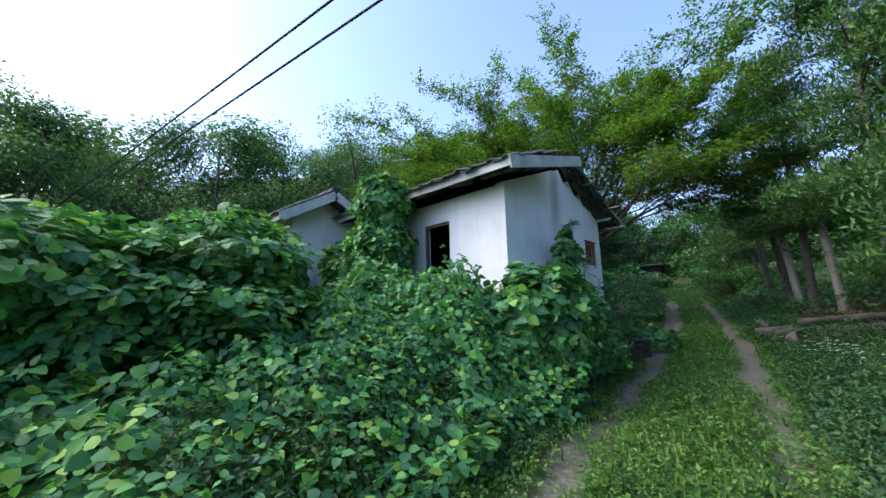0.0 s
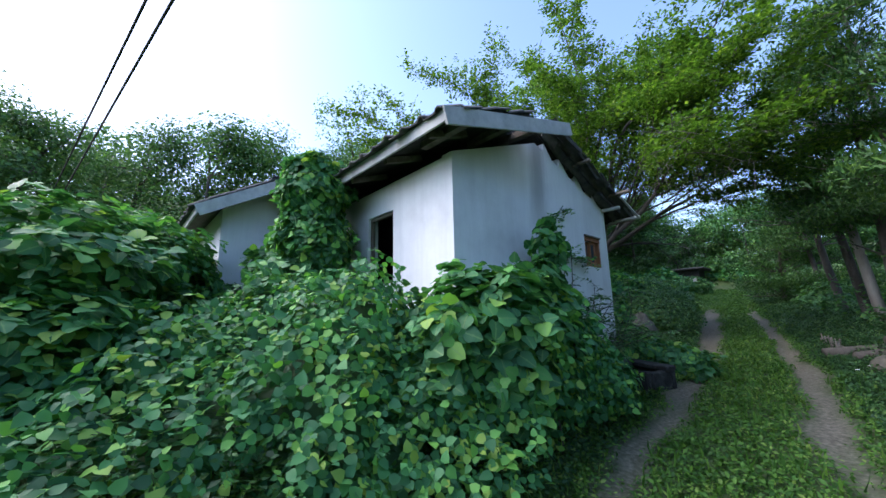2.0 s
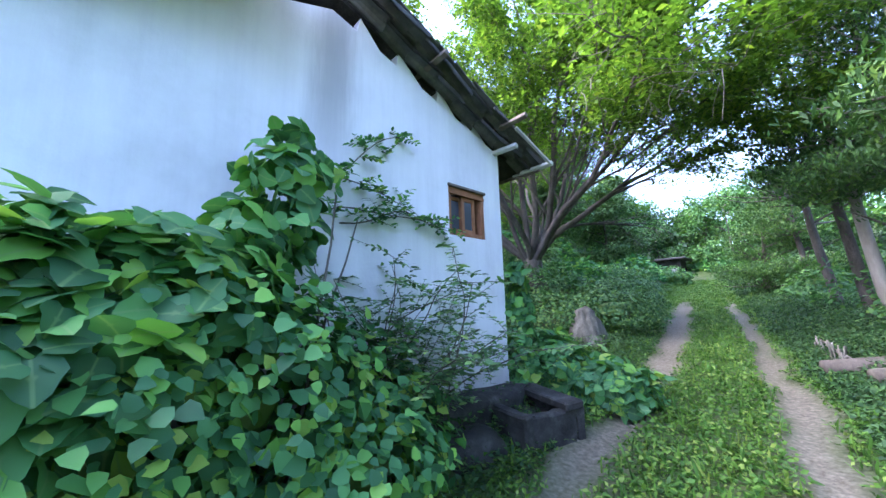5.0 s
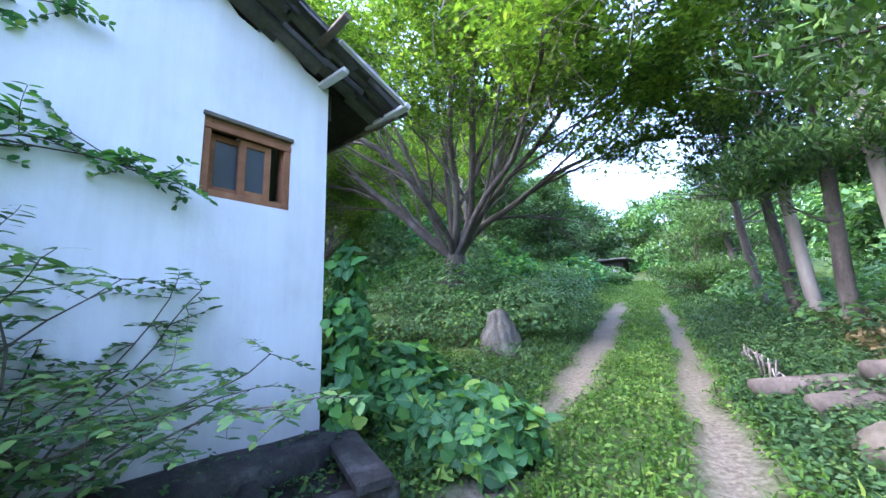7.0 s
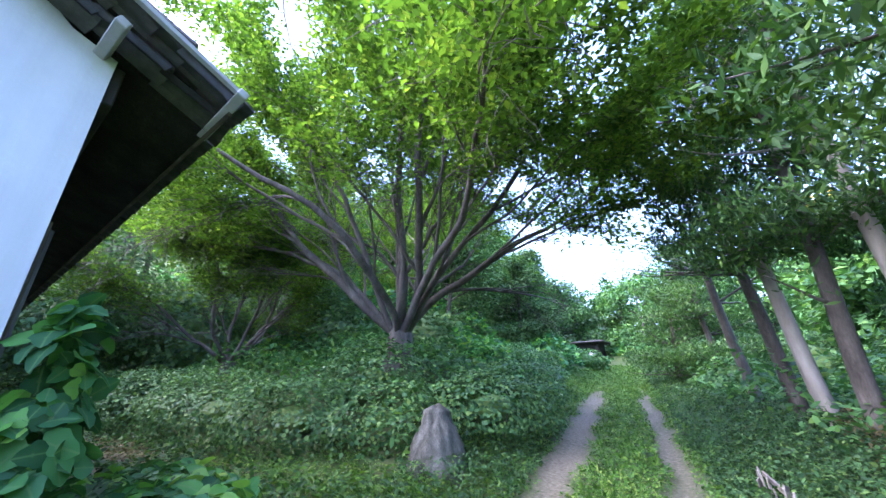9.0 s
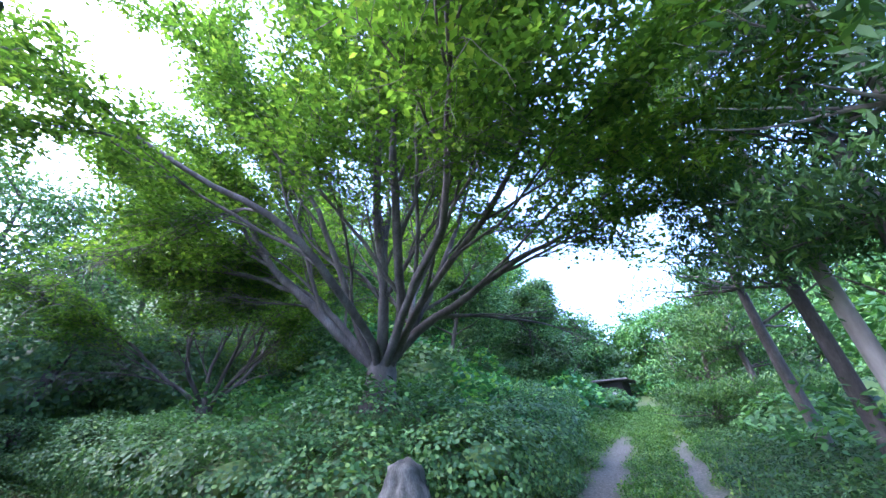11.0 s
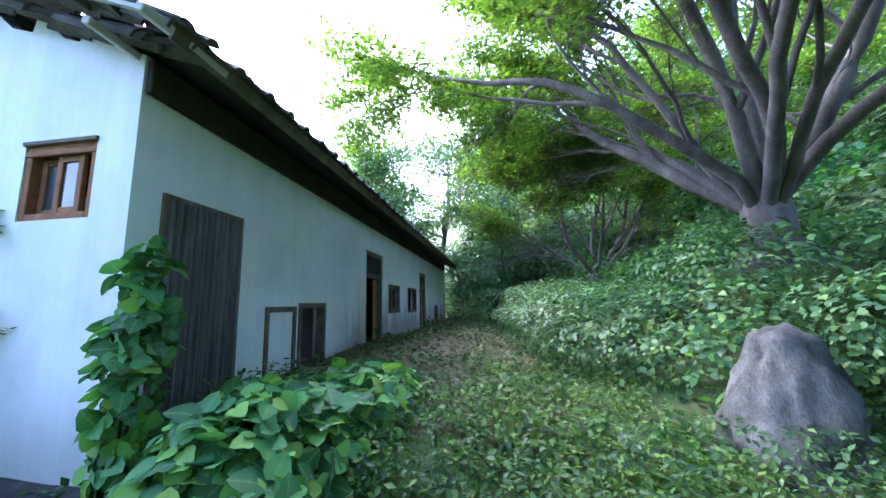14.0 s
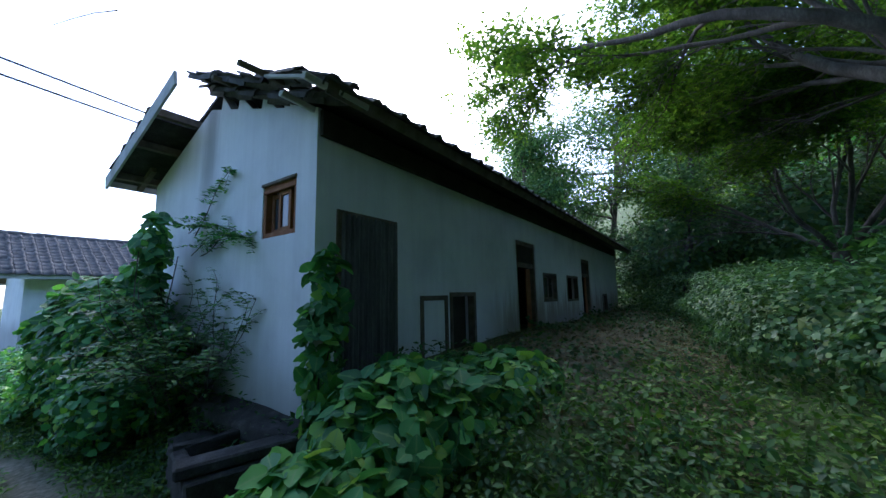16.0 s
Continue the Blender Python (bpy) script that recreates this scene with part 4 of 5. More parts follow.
wood_ring()
# Sunlight on this far crown is painted as yellow leaf colour.
tagged(wood_tree((8.0, 46.0, float(land(8.0, 46.0))), 11.5, 3.6, 300, YELLOW, 6000, 0.25), "tall far tree with sunlight painted into its yellow crown")


def juniper(at, height, clear, radius, seed, lean=(0, 0), bark=None, n=5200, label="", fine=1.0):
    """A tall juniper: bare leaning trunk, flat lowest layer, crown of upright shoots."""
    r = np.random.default_rng(seed)
    t = thing("juniper", label or "tall juniper with a bare trunk and shaggy green crown", "tree")
    foot = np.array(at, float)
    pts, _ = limb(foot - [0, 0, 0.3], (lean[0], lean[1], 1), height, 9, 0.035, 0.01, r)
    tris("trunk", *tube(pts, np.linspace(0.13, 0.025, 10), 8), bark or BARK, t).data.shade_smooth()
    ends = []
    for i in range(46):
        f = r.uniform(clear / height, 0.97)
        p = pts[min(int(f * 9), 8)]
        a = r.uniform(0, 2 * np.pi)
        reach = radius * (1.15 - 0.75 * (f - clear / height)) * r.uniform(0.5, 1.05)
        b, _ = limb(p, (np.cos(a), np.sin(a), r.uniform(-0.05, 0.5)), reach, 5, 0.12, 0.03, r)
        tris("branch", *tube(b, np.linspace(0.035, 0.008, 6), 4), bark or BARK, t)
        ends += [b[2], b[3], b[4], b[5]]
    ends = np.array(ends)
    wt = np.maximum(ends[:, 2] - foot[2] - clear * 0.4, 1.2)
    k = r.choice(len(ends), n, p=wt / wt.sum())
    c = r.normal(size=(n, 3)) * np.array([0.26, 0.26, 0.11])
    p = ends[k] + c
    # the flat lowest layer
    low = n // 4
    a, reach = r.uniform(0, 2 * np.pi, low), radius * 1.05 * np.sqrt(r.random(low))
    mid = pts[min(int(clear / height * 9) + 1, 9)]
    p[:low] = mid + np.stack([np.cos(a) * reach, np.sin(a) * reach, r.normal(size=low) * 0.13 + 0.12 * np.sin(a * 3 + reach * 2)], 1)
    al = np.array([0, 0, 0.9]) + unit(c) * 0.7 + r.normal(size=p.shape) * 0.35
    leaves("crown", p, r.normal(size=p.shape), r.uniform(0.16, 0.34, n) * fine, SPRAY, CONIFER, t, al)
    return t


JUNIPERS = ((0.15, 18.3, 9.0, 3.5, 1.3, (-0.06, 0), BARK, 9000), (0.36, 17.3, 9.6, 3.2, 1.4, (-0.05, 0.02), PALEBARK, 9000), (0.62, 16.3, 9.4, 3.0, 1.5, (-0.04, 0), BARK, 12000), (1.15, 15.4, 9.5, 2.9, 1.7, (-0.04, 0), PALEBARK, 12000),
            (1.6, 12.0, 10.5, 3.4, 1.9, (-0.02, 0), BARK, 22000), (2.7, 10.3, 9.0, 1.4, 1.8, (0, 0), BARK, 24000), (3.4, 17.5, 10.0, 2.0, 2.0, (0, 0), BARK, 14000), (3.8, 13.8, 9.0, 1.2, 1.9, (0, 0), BARK, 14000), (-2.4, 27.5, 5.2, 0.7, 1.9, (0, 0), BARK, 14000), (-1.0, 26.0, 6.0, 0.7, 2.0, (0, 0), BARK, 14000))
for k, (x, y, h, c, rad, ln, bk, n) in enumerate(JUNIPERS):
    juniper((x, y, float(land(x, y))), h, c, rad, 40 + k, ln, bk, n, fine=(0.55, 0.62)[k > 3])
juniper((-0.34, 20.7, float(land(-0.34, 20.7))), 8.0, 3.2, 2.6, 60, (-0.06, 0), BARK, 5000, "thin half-bare juniper with dark fine branches", 0.5)

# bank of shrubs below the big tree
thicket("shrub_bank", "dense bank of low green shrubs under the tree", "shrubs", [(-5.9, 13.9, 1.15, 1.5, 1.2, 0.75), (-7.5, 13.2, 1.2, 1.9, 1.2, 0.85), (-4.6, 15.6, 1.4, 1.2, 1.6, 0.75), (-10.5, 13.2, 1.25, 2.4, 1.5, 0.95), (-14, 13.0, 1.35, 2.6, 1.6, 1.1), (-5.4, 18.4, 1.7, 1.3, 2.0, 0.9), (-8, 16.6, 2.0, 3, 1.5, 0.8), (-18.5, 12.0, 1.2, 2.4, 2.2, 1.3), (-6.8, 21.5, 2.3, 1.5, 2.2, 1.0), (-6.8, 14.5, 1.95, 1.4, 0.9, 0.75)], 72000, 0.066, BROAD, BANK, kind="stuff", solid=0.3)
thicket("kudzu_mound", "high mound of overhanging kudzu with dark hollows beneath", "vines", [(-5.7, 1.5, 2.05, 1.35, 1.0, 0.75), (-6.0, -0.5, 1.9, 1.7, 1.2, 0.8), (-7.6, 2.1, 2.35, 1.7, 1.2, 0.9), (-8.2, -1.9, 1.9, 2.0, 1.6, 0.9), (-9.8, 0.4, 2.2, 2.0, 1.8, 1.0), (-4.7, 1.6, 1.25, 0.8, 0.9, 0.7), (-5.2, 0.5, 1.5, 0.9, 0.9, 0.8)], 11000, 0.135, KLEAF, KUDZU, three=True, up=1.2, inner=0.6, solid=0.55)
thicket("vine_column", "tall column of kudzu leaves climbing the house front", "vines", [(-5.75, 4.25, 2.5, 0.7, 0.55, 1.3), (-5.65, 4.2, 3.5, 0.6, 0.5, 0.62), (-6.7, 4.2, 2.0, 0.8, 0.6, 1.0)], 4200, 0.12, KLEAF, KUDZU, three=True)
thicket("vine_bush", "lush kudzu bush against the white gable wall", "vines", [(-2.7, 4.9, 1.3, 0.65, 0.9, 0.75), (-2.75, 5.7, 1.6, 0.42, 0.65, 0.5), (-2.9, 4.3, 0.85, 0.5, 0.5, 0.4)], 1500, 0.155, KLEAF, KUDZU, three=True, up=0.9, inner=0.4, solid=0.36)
thicket("vine_shoot", "bright young kudzu shoot rising against the white wall", "vines", [(-2.85, 6.35, 2.35, 0.2, 0.3, 0.5), (-2.85, 6.1, 1.9, 0.25, 0.35, 0.4)], 150, 0.14, KLEAF, KUDZU, three=True, solid=0, inner=0.2)
thicket("corner_vine", "kudzu climbing the house corner beside the metal sheet", "vines", [(-3.2, 9.3, 1.3, 0.16, 0.16, 0.85)], 150, 0.12, KLEAF, KUDZU, three=True, solid=0)
thicket("kudzu_clump", "low kudzu clump in the yard beside the house", "vines", [(-3.4, 10.0, 0.72, 0.7, 0.55, 0.48), (-4.4, 10.2, 0.72, 0.9, 0.6, 0.5), (-2.6, 10.15, 0.55, 0.6, 0.5, 0.34)], 2600, 0.13, KLEAF, KUDZU, three=True)
thicket("wall_bush", "leafy green shrub growing against the gable wall", "shrub", [(-2.85, 6.9, 0.9, 0.42, 0.6, 0.55), (-2.7, 6.1, 1.1, 0.55, 0.75, 0.8), (-2.45, 5.5, 0.95, 0.42, 0.6, 0.65), (-2.45, 6.7, 0.65, 0.4, 0.6, 0.42)], 5600, 0.085, BROAD, KUDZU, inner=0.5, solid=0.25)
thicket("round_shrub", "round green shrub beside the track", "shrub", [(-0.6, 24, 1.75, 1.1, 1.1, 0.8)], 2600, 0.12, BROAD, SLOPE)
thicket("round_shrub", "low shrub at the bend of the track", "shrub", [(-8.9, 36.5, 3.3, 1.9, 1.4, 0.9)], 2600, 0.16, BROAD, SLOPE)
thicket("wood_edge", "high tangle of bushes at the edge of the wood", "bushes", [(-21.5, 11.5, 3.2, 2.6, 2.4, 3.4), (-20.5, 15.5, 3.6, 2.6, 2.4, 2.8), (-24, 19, 5.0, 3.0, 3.0, 3.4), (-16.5, 20.5, 3.6, 3.2, 2.2, 2.4), (-11.5, 21.5, 3.3, 2.6, 2.0, 1.9)], 26000, 0.2, BROAD, FOREST, kind="stuff", solid=0.6)
thicket("verge_bush", "low dark bush beside the track", "shrub", [(2.3, 11.6, 0.75, 0.6, 0.9, 0.7), (2.7, 15.6, 0.9, 0.8, 1.2, 0.9)], 3200, 0.1, BROAD, SHRUB, solid=0.5)
# The masses near x = 5 are unseen additions, sized to shape the light.
thicket("wild_hedge", "tangled green hedge by the track, partly added out of view", "shrubs", [(4.9, 12, 1.3, 1.6, 3.0, 2.2), (5.0, 6, 0.6, 1.6, 3.6, 1.1), (5.2, 0, 0.6, 1.8, 3.6, 1.1), (3.2, 22.5, 1.6, 1.8, 2.0, 1.5), (1.6, 27, 1.8, 1.6, 2.0, 1.8), (-0.4, 32, 2.4, 2.2, 2.5, 2.2), (3.4, 18.5, 1.5, 1.4, 2.0, 1.6)], 17000, 0.15, LEAFLET, SHRUB, kind="stuff")


def undergrowth():
    """Rank growth that covers the slopes under the wood."""
    t = thing("undergrowth", "rank green undergrowth covering the wooded slopes", "undergrowth", kind="stuff")
    r = np.random.default_rng(31)
    n = 135000
    x = -3 + r.normal(size=n) * 15
    y = 18 + r.normal(size=n) * 16
    off = track_x(y) - x
    ok = (x > -42) & (x < 16) & (y > -16) & (y < 52) & (np.abs(off) > 2.4) & ~((x > -19) & (x < -1) & (y > -12.5) & (y < 13)) & ~((x > 0) & (y < 14) & (x < 4))
    x, y = x[ok], y[ok]
    h = 0.5 + 0.6 * lumps(x, y, 0.8) + 0.35 * lumps(x + 5, y, 1.9)
    p = np.stack([x, y, land(x, y) + np.maximum(h, 0.1) * r.random(len(x)) ** 0.4], 1)
    nr = np.array([0, 0, 1.0]) + r.normal(size=p.shape) * 0.5
    size = r.uniform(0.06, 0.13, len(p)) * (1 + np.hypot(x + 2, y - 10) / 11)
    vine = (x < -5) & (y > 16.5) & (lumps(x, y, 0.5) > -0.35)
    leaves("foliage", p[~vine], nr[~vine], size[~vine], LEAFLET, SLOPE, t)
    leaves("vine_foliage", p[vine], nr[vine], size[vine], BROAD, KUDZU, t)


undergrowth()


def weeds():
    """Clover, grass and weeds along the track and in the yard."""
    t = thing("weeds", "low clover, grass and weeds along the track", "grass", kind="stuff")
    r = np.random.default_rng(33)
    ps, ns, ss = [], [], []
    n = 80000
    y = 1.0 + 39 * r.random(n) ** 1.8
    x = track_x(y) + r.normal(size=n) * 1.9
    off = track_x(y) - x
    b = bareness(x, y)
    ok = (r.random(n) > b * 1.6 - 0.15) & (x > -8) & ~((x < HX + 0.1) & (y < HN + 0.1)) & ~((x < -4.0) & (y < 10.8)) & (off > -4.5)
    x, y, off = x[ok], y[ok], off[ok]
    tall = 0.05 + 0.05 * r.random(len(x)) + 0.28 * r.random(len(x)) * ease(1.1, 2.4, np.abs(off)) * (0.6 + 0.4 * lumps(x, y, 1.7))
    p = np.stack([x, y, land(x, y) + tall * r.random(len(x)) ** 0.5], 1)
    nr = np.array([0, 0, 1.0]) + r.normal(size=p.shape) * 0.45
    s = r.uniform(0.022, 0.05, len(p)) * (1 + 0.45 * ease(1.2, 2.5, np.abs(off)) + 0.018 * y)
    # Clover on the right verge is darkened: the junipers' shade put into its colour.
    verge = off < -1.1 + 0.15 * lumps(x, y, 2.1)
    leaves("clover", p[~verge], nr[~verge], s[~verge] * 1.3, OVAL, GRASS, t, None, True)
    leaves("shaded_clover", p[verge], nr[verge], s[verge] * 1.3, OVAL, SHRUB, t, None, True)
    m = 11000
    y = 1.0 + 26 * r.random(m) ** 1.5
    x = track_x(y) + r.normal(size=m) * 2.0
    ok = (r.random(m) > bareness(x, y) * 1.5) & (x > -7) & ~((x < HX + 0.1) & (y < HN + 0.1))
    x, y = x[ok], y[ok]
    p = np.stack([x, y, land(x, y) - 0.01], 1)
    al = np.array([0, 0, 1.2]) + r.normal(size=p.shape) * 0.45
    leaves("grass_blades", p, r.normal(size=p.shape) * [1, 1, 0.1], r.uniform(0.07, 0.2, len(p)), BLADE, GRASS, t, al)
    m = 20000
    y = 0.5 + 17 * r.random(m) ** 1.4
    side = np.where(r.random(m) < 0.6, 1, -1)
    x = track_x(y) + side * (1.05 + np.abs(r.normal(size=m)) * 0.9)
    ok = (x < 3.4) & (x > -4.4) & ~((x < HX + 0.1) & (y < HN + 0.1) & (y > HS))
    x, y = x[ok], y[ok]
    hgt = (0.12 + 0.26 * ease(1.1, 1.9, np.abs(track_x(y) - x))) * (0.75 + 0.25 * lumps(x, y, 1.9))
    p = np.stack([x, y, land(x, y) + hgt * r.random(len(x)) ** 0.45], 1)
    leaves("verge_growth", p, np.array([0, 0, 1.0]) + r.normal(size=p.shape) * 0.45, r.uniform(0.04, 0.085, len(x)), OVAL, SHRUB, t, None, True)
    # yard floor and far meadow
    m = 42000
    x, y = r.uniform(-18, -3, m), r.uniform(9.2, 13, m)
    keep = r.random(m) < 0.05 + 0.85 * ease(10.7, 11.6, y) * ease(-9, -6.5, x) + 0.25 * ease(-5, -3, x)
    x, y = x[keep], y[keep]
    p = np.stack([x, y, land(x, y) + r.random(len(x)) * 0.12], 1)
    leaves("yard_weeds", p, np.array([0, 0, 1.0]) + r.normal(size=p.shape) * 0.4, r.uniform(0.025, 0.05, len(p)), OVAL, GRASS, t)
    m = 7000
    x, y = r.uniform(-18, -5.0, m), r.uniform(9.25, 12.4, m)
    keep = (lumps(x, y, 1.6) + 0.5 * lumps(x + 2, y, 3.7) > 0.0) & (r.random(m) > 0.7 * ease(10.9, 11.6, y) * ease(-9, -7, x))
    x, y = x[keep], y[keep]
    p = np.stack([x, y, land(x, y) + 0.32 * r.random(len(x)) ** 0.5 * (0.6 + 0.4 * lumps(x, y, 2.4))], 1)
    leaves("yard_growth", p, np.array([0, 0, 1.0]) + r.normal(size=p.shape) * 0.45, r.uniform(0.04, 0.09, len(p)), BROAD, SHRUB, t)
    m = 14000
    x, y = r.uniform(-17, -4, m), r.uniform(9.15, 12.2, m)
    p = np.stack([x, y, land(x, y) + 0.01 + r.random(m) * 0.03], 1)
    leaves("leaf_litter", p, np.array([0, 0, 1.0]) + r.normal(size=p.shape) * 0.3, r.uniform(0.04, 0.08, m), OVAL, DRY, t)
    m = 8000
    x, y = r.uniform(0.3, 2.6, m), r.uniform(13.5, 18.5, m)
    p = np.stack([x, y, land(x, y) + r.random(m) * 0.45 * (0.7 + 0.3 * lumps(x, y, 2))], 1)
    leaves("dry_weeds", p, np.array([0, 0, 0.6]) + r.normal(size=p.shape) * 0.6, r.uniform(0.05, 0.12, m), OVAL, DRY, t)


weeds()


def sprig_bush(name, label, roots, n_stems, length, seed, mat, leaf=0.06, aim=(0.1, 0.1, 1.0), spread=0.6):
    """Arching stems with small paired leaflets."""
    r = np.random.default_rng(seed)
    t = thing(name, label, "shrub")
    wood, P, A, N, S = [], [], [], [], []
    for i in range(n_stems):
        a = np.array(roots[i % len(roots)], float) + r.normal(size=3) * [0.03, 0.12, 0.02]
        d = np.array(aim) + r.normal(size=3) * spread * np.array([0.35, 1, 0.5])
        main, _ = limb(a, d, length * r.uniform(0.6, 1.15), 9, 0.12, -0.05, r)
        main[:, 0] = np.maximum(main[:, 0], HX + 0.05)
        wood.append(tube(main, np.linspace(0.008, 0.003, 10), 4))
        for j in range(2, 10):
            for k in range(2):
                q, _ = limb(main[j], r.normal(size=3) * [0.7, 1, 0.35] + [0.15, 0, 0.1], r.uniform(0.15, 0.32), 6, 0.08, -0.05, r)
                q[:, 0] = np.maximum(q[:, 0], HX + 0.03)
                wood.append(tube(q, np.linspace(0.003, 0.0015, 7), 3))
                dd = unit(np.gradient(q, axis=0))
                side = unit(np.cross(dd, [0, 0, 1.0]))
                for sg in (-1, 1):
                    P.append(q[1:]), A.append(side[1:] * sg + dd[1:] * 0.5)
                    N.append(np.array([0, 0, 1.0]) + r.normal(size=(6, 3)) * 0.25), S.append(leaf * r.uniform(0.7, 1.2, 6))
    tris("stem_growth", *joined(wood), BARK, t)
    P, A, N, S = np.vstack(P), np.vstack(A), np.vstack(N), np.concatenate(S)
    leaves("foliage", P, N, S, LEAFLET, mat, t, A)
    return t


sprig_bush("wall_shrub", "straggling shrub with small paired leaves against the gable", [(-3.0, 6.9, 0.7), (-3.05, 7.5, 0.7), (-2.75, 7.2, 0.6)], 24, 1.6, 71, BANK, 0.068, (0.1, 0.35, 1.0))
sprig_bush("wall_vine", "thin vine sprays trailing across the white wall", [(-3.2, 6.6, 2.3), (-3.2, 6.5, 2.6)], 4, 1.5, 72, KUDZU, 0.07, (0.0, 1.0, 0.35), 0.25)


def rock(name, label, at, size, seed, mat=STONE, sub=3, flat=0.0, turn=0.0):
    r = random.Random(seed)
    bm = bmesh.new()
    bmesh.ops.create_icosphere(bm, subdivisions=sub, radius=1)
    o = Vector((r.uniform(0, 50), r.uniform(0, 50), 0))
    for v in bm.verts:
        q = v.co.copy()
        d = 1 + 0.28 * noise.noise(q * 1.1 + o) + 0.12 * noise.noise(q * 3.2 + o) + 0.04 * noise.noise(q * 9 + o)
        for ax in range(3):
            q[ax] = math.copysign(abs(q[ax]) ** (1 - flat), q[ax])
        v.co = Vector((q.x * size[0], q.y * size[1], q.z * size[2])) * d
    ob = part(name, bm, mat)
    ob.data.shade_smooth()
    ob.matrix_basis = pose(*at, 0, 0, turn)
    return tagged(ob, label, "stone")


def standing_stone():
    bm = bmesh.new()
    bmesh.ops.create_icosphere(bm, subdivisions=4, radius=1)
    for v in bm.verts:
        q = v.co.copy()
        h = (q.z + 1) / 2
        w = 0.66 - 0.48 * h ** 1.4
        d = 1 + 0.2 * noise.noise(q * 1.6 + Vector((4, 1, 0))) + 0.2 * noise.noise(Vector((q.x * 5, q.y * 5, q.z * 1.1))) + 0.05 * noise.noise(q * 11)
        a = math.atan2(q.y, q.x)
        rr = min(1.0, math.hypot(q.x, q.y) * 1.7 + 0.02)
        v.co = Vector((math.cos(a) * rr * w * 0.75 * d, math.sin(a) * rr * w * d * (1 + 0.5 * max(0.0, math.sin(a)) * (1 - h)), h * 1.08 * (1 + 0.05 * noise.noise(q * 3))))
    ob = part("standing_stone", bm, STONE)
    ob.data.shade_smooth()
    ob.matrix_basis = pose(-4.4, 13.62, float(land(-4.4, 13.62)) - 0.3, 0, 0, 35)
    tagged(ob, "grey weathered standing stone at the edge of the shrubs", "stone")


standing_stone()
rock("foundation_stone", "flat dark stone leaning on the wall foot", (-2.95, 8.0, 0.34), (0.35, 0.36, 0.18), 2, BLACKSTONE, flat=0.4, turn=-10)
rock("foundation_stone", "grey stone ledge under the plaster", (-3.15, 7.3, 0.42), (0.22, 0.6, 0.2), 4, BLACKSTONE, flat=0.4, turn=0)
rock("wall_plinth", "low mossy concrete plinth along the wall foot", (-3.16, 8.0, 0.56), (0.2, 1.25, 0.17), 6, BLACKSTONE, flat=0.45)


def trough():
    """An old cast trough against the wall foot: four thick sides, chipped edges, earth inside."""
    t = thing("concrete_trough", "old black mossy concrete trough built against the wall foot", "trough")
    m = pose(-2.83, 8.8, 0.12, 0, 1.5, -12) @ Matrix.Diagonal((0.84, 1, 1, 1))
    r = random.Random(12)
    for q in ((-0.5, 0.5, -0.4, -0.28, 0, 0.5), (-0.5, 0.5, 0.28, 0.4, 0, 0.47), (-0.5, -0.36, -0.28, 0.28, 0, 0.49), (0.38, 0.5, -0.28, 0.28, 0, 0.48)):
        bm = box(bmesh.new(), *q, 0.02)
        bmesh.ops.subdivide_edges(bm, edges=[e for e in bm.edges if e.calc_length() > 0.2], cuts=4, use_grid_fill=True)
        for v in bm.verts:
            v.co += Vector([r.uniform(-0.012, 0.012) for _ in range(3)])
        bmesh.ops.transform(bm, matrix=m, verts=bm.verts)
        part("side", bm, BLACKSTONE, t)
    part("earth_fill", box(bmesh.new(), -0.37, 0.39, -0.29, 0.29, 0, 0.36, 0, m), DARK, t, "dark earth inside the trough")


trough()
ob = boxed("stone_slab", (-0.42, 0.42, -0.11, 0.11, -0.04, 0.04), BLACKSTONE, None, "", 0.015)
ob.matrix_basis = pose(-2.72, 9.06, 0.635, 3, 2, -20)
tagged(ob, "long dark stone slab lying across the trough", "slab")


def log(label, a, b, rad, seed):
    r = np.random.default_rng(seed)
    a, b = np.array(a, float), np.array(b, float)
    k = np.linspace(0, 1, 7)[:, None]
    path = a * (1 - k) + b * k + r.normal(size=(7, 3)) * 0.015
    v, f = tube(path, rad * r.uniform(0.92, 1.08, 7), 10)
    n = len(v)
    v = np.vstack([v, path[0], path[-1]])
    caps = [(n, (j + 1) % 10, j) for j in range(10)] + [(n + 1, n - 10 + j, n - 10 + (j + 1) % 10) for j in range(10)]
    ob = tris("log", v, np.vstack([f, np.array(caps)]), BARK)
    tagged(ob, label, "log", "felled logs beside the track")


g = lambda x, y, d=0.0: (x, y, float(land(x, y)) + d)
log("felled grey log lying beside the track", g(-0.72, 12.75, 0.1), g(1.9, 13.75, 0.14), 0.12, 1)
log("felled grey log lying beside the track", g(-0.3, 12.3, 0.1), g(2.3, 13.2, 0.12), 0.12, 2)
log("thin felled log on top of the others", g(0.1, 12.75, 0.3), g(2.3, 13.6, 0.36), 0.09, 3)


def board_fence():
    """Short weathered boards standing in a row, leaning this way and that."""
    t = thing("low_fence", "low fence of short weathered grey boards in the weeds", "fence")
    r = random.Random(44)
    for k in range(15):
        x, y = -0.78 + 0.022 * k, 14.6 - 0.12 * k
        m = pose(x, y, float(land(x, y)) - 0.05, r.uniform(-9, 9), r.uniform(-14, 14), 80 + r.uniform(-14, 14))
        part("board", box(bmesh.new(), -0.045, 0.045, -0.009, 0.009, 0, r.uniform(0.26, 0.44), 0.004, m), OLDBOARD, t)
    bm = bmesh.new()
    beam(bm, (-0.74, 14.65, float(land(-0.74, 14.65)) + 0.2), (-0.42, 12.85, float(land(-0.42, 12.85)) + 0.2), 0.02, 0.05)
    part("rail", bm, OLDBOARD, t)


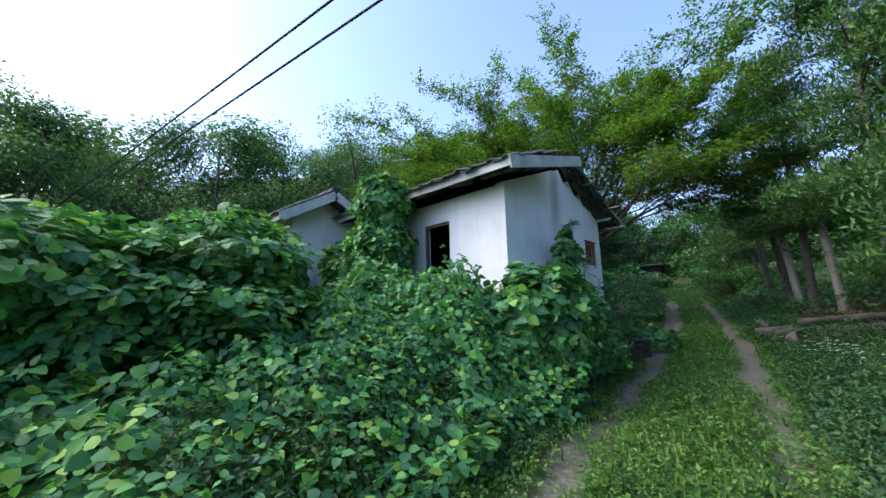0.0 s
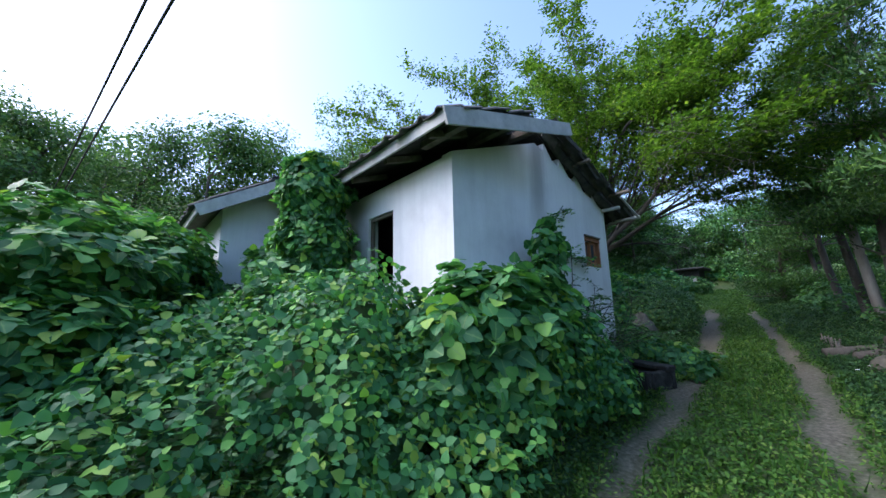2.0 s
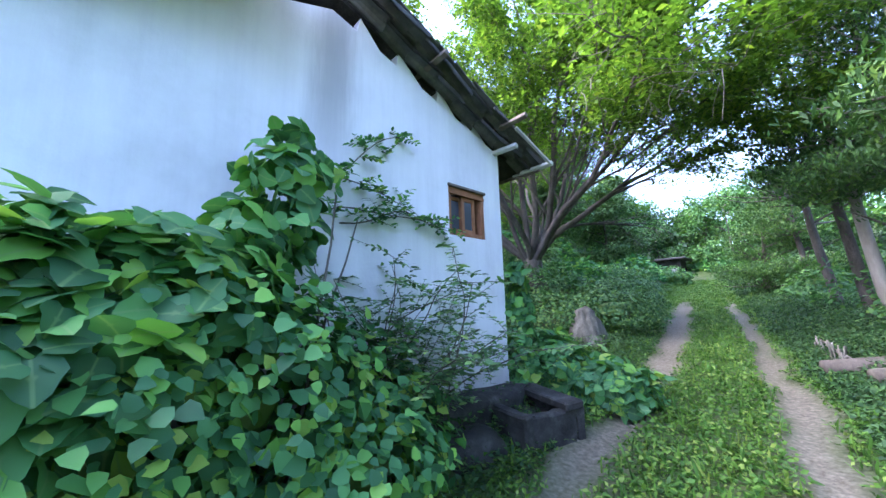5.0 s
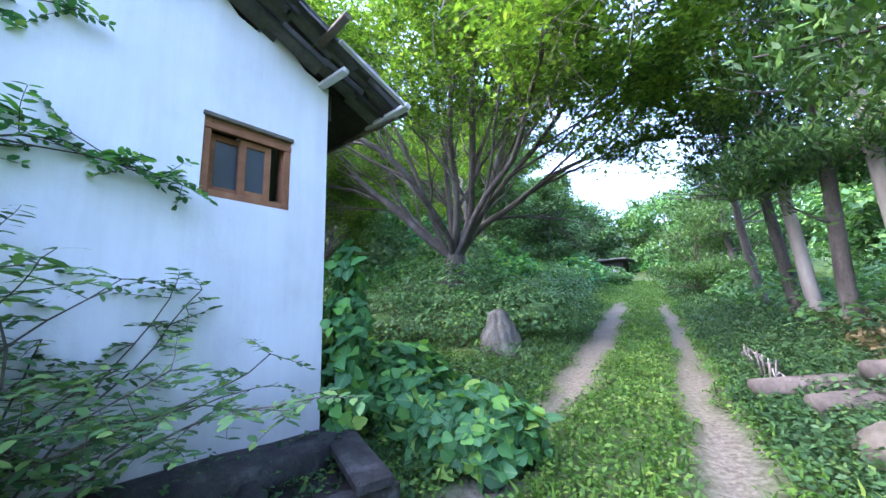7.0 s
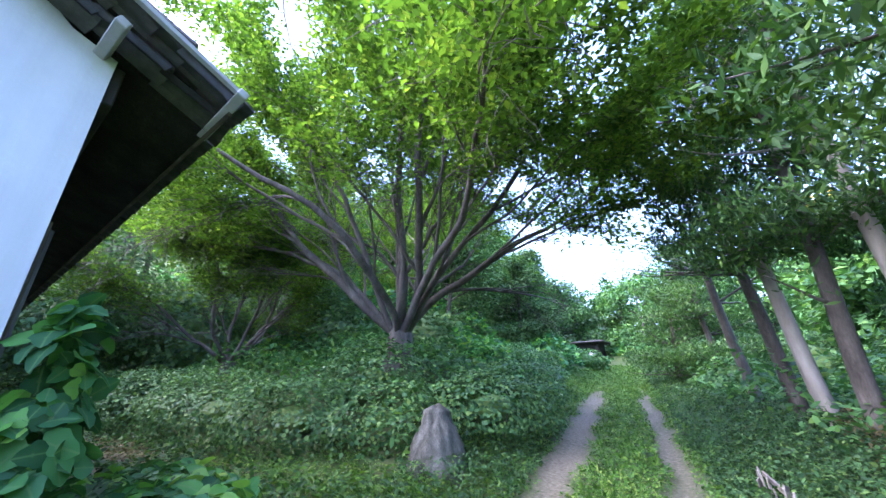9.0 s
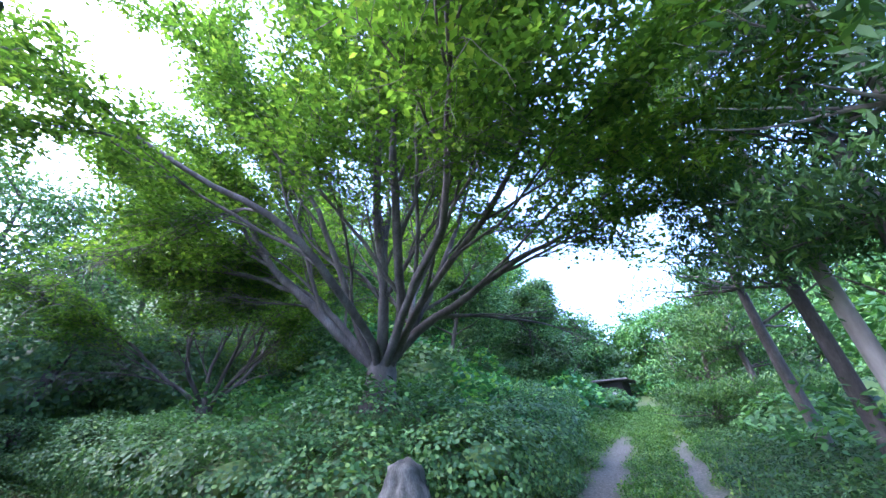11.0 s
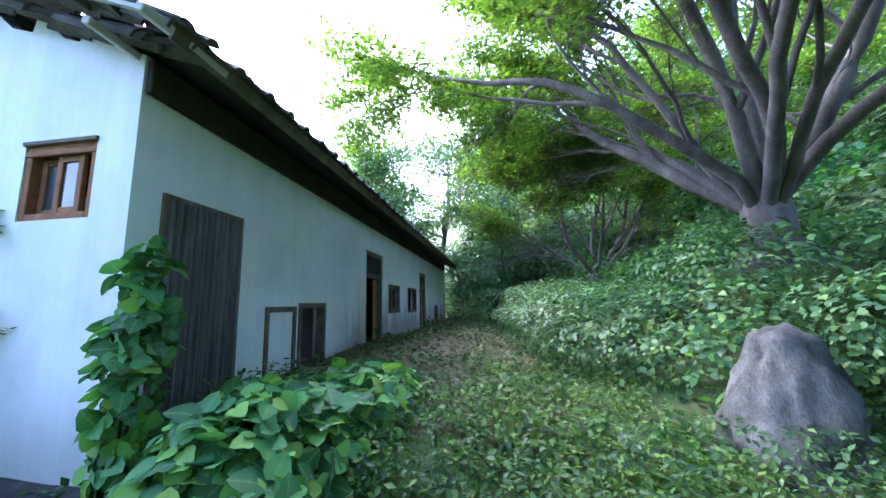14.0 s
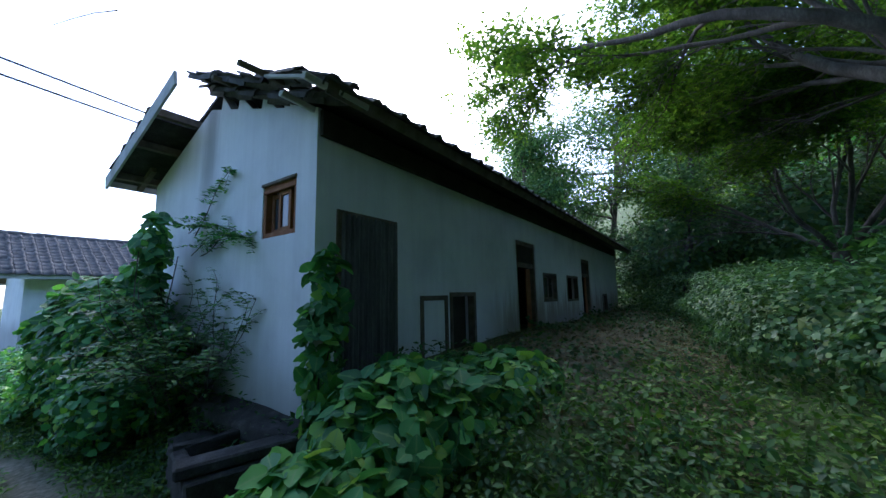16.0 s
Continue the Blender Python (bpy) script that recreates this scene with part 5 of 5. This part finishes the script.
board_fence()


def broken_pot():
    """A large cracked clay pot lying half sunk on its side."""
    t = thing("clay_pot", "broken pale clay pot with a dark rim in the weeds", "pot")
    bm = bmesh.new()
    prof = [(0.0, 0.0), (0.14, 0.0), (0.22, 0.12), (0.25, 0.27), (0.22, 0.4), (0.2, 0.42), (0.18, 0.4), (0.22, 0.27), (0.19, 0.13), (0.12, 0.03), (0.0, 0.03)]
    rings = [[bm.verts.new((a * math.cos(q * math.pi / 10), a * math.sin(q * math.pi / 10), h * (1 + 0.04 * math.sin(q * 1.7)))) for q in range(20)] for a, h in prof[1:-1]]
    for a, c in zip(rings, rings[1:]):
        for q in range(20):
            bm.faces.new((a[q], a[(q + 1) % 20], c[(q + 1) % 20], c[q]))
    bm.faces.new(rings[0][::-1]), bm.faces.new(rings[-1])
    m = pose(-0.12, 11.5, float(land(-0.12, 11.5)) + 0.02, 62, 0, 60) @ Matrix.Scale(0.8, 4)
    bmesh.ops.transform(bm, matrix=m, verts=bm.verts)
    part("body", bm, POT, t).data.shade_smooth()
    bm = bmesh.new()
    a = [[bm.verts.new(((0.205 + w * math.cos(f)) * math.cos(q * math.pi / 10), (0.205 + w * math.cos(f)) * math.sin(q * math.pi / 10), 0.415 + w * math.sin(f))) for f in (0, 1.57, 3.14, 4.71)] for q in range(20) for w in (0.022,)]
    for q in range(20):
        for f in range(4):
            bm.faces.new((a[q][f], a[(q + 1) % 20][f], a[(q + 1) % 20][(f + 1) % 4], a[q][(f + 1) % 4]))
    bmesh.ops.transform(bm, matrix=m, verts=bm.verts)
    part("rim", bm, BLACKSTONE, t, "dark glazed rim").data.shade_smooth()


broken_pot()


def cable(z, dy, sag):
    pts = []
    for k in range(41):
        x = -70 + 3.0 * k
        pts.append((x, 3.0 + dy + 0.165 * (x + 0.4), z + sag * ((x + 8) / 60) ** 2))
    v, f = tube(pts, np.full(41, 0.019), 5)
    ob = tris("power_cable", v, f, CABLE)
    tagged(ob, "black overhead power cable", "cable", "overhead cables", "structure")


cable(5.5, 0.0, 1.0)
cable(5.85, -0.15, 1.0)


def hut():
    t = thing("hut", "small far hut with a dark roof and pale front", "hut")
    x, y = -11.0, 46.5
    z = float(land(x, y))
    part("wall", box(bmesh.new(), x - 1.3, x + 0.9, y, y + 2.4, z - 0.3, z + 1.6), DARK, t)
    part("front_panel", box(bmesh.new(), x - 0.1, x + 0.7, y - 0.12, y - 0.02, z, z + 0.75), GREYWOOD, t)
    part("roof", box(bmesh.new(), x - 1.8, x + 1.5, y - 0.6, y + 2.9, z + 1.65, z + 1.8, 0.03), TILE, t)


hut()


def dead_trunk():
    t = thing("dead_trunk", "grey leaning dead trunk with broken stubs", "trunk")
    r = np.random.default_rng(91)
    x, y = 0.95, 7.4
    pts, _ = limb((x, y, float(land(x, y)) - 0.1), (0.25, 0.1, 1), 1.5, 7, 0.1, 0, r)
    tris("trunk", *tube(pts, np.linspace(0.07, 0.03, 8), 7), PALEBARK, t)
    for i in (3, 5):
        b, _ = limb(pts[i], (-0.6, 0.4, 0.6), 0.35, 4, 0.15, 0, r)
        tris("stub", *tube(b, np.linspace(0.025, 0.008, 5), 5), PALEBARK, t)


dead_trunk()


def white_flowers():
    t = thing("wildflowers", "small white wildflowers in the weeds beside the track", "flowers", kind="stuff")
    r = np.random.default_rng(92)
    n = 60
    x, y = 0.55 + r.normal(size=n) * 0.3, 9.6 + r.normal(size=n) * 0.45
    p = np.stack([x, y, land(x, y) + r.uniform(0.25, 0.42, n)], 1)
    m, nn, l, b = material("white_petal", 0.6, 0.3)
    b.inputs["Base Color"].default_value = (0.75, 0.75, 0.72, 1)
    q = np.repeat(p, 6, 0)
    a = np.tile(np.arange(6) * np.pi / 3, n)
    al = np.stack([np.cos(a), np.sin(a), np.full(len(a), 0.1)], 1)
    leaves("petals", q, np.tile([[0, 0, 1.0]], (len(q), 1)), np.full(len(q), 0.032), OVAL, m, t, al)
    tris("stalks", *joined([tube([(v[0], v[1], float(land(v[0], v[1]))), tuple(v)], [0.003, 0.002], 3) for v in p]), GRASS, t)


white_flowers()
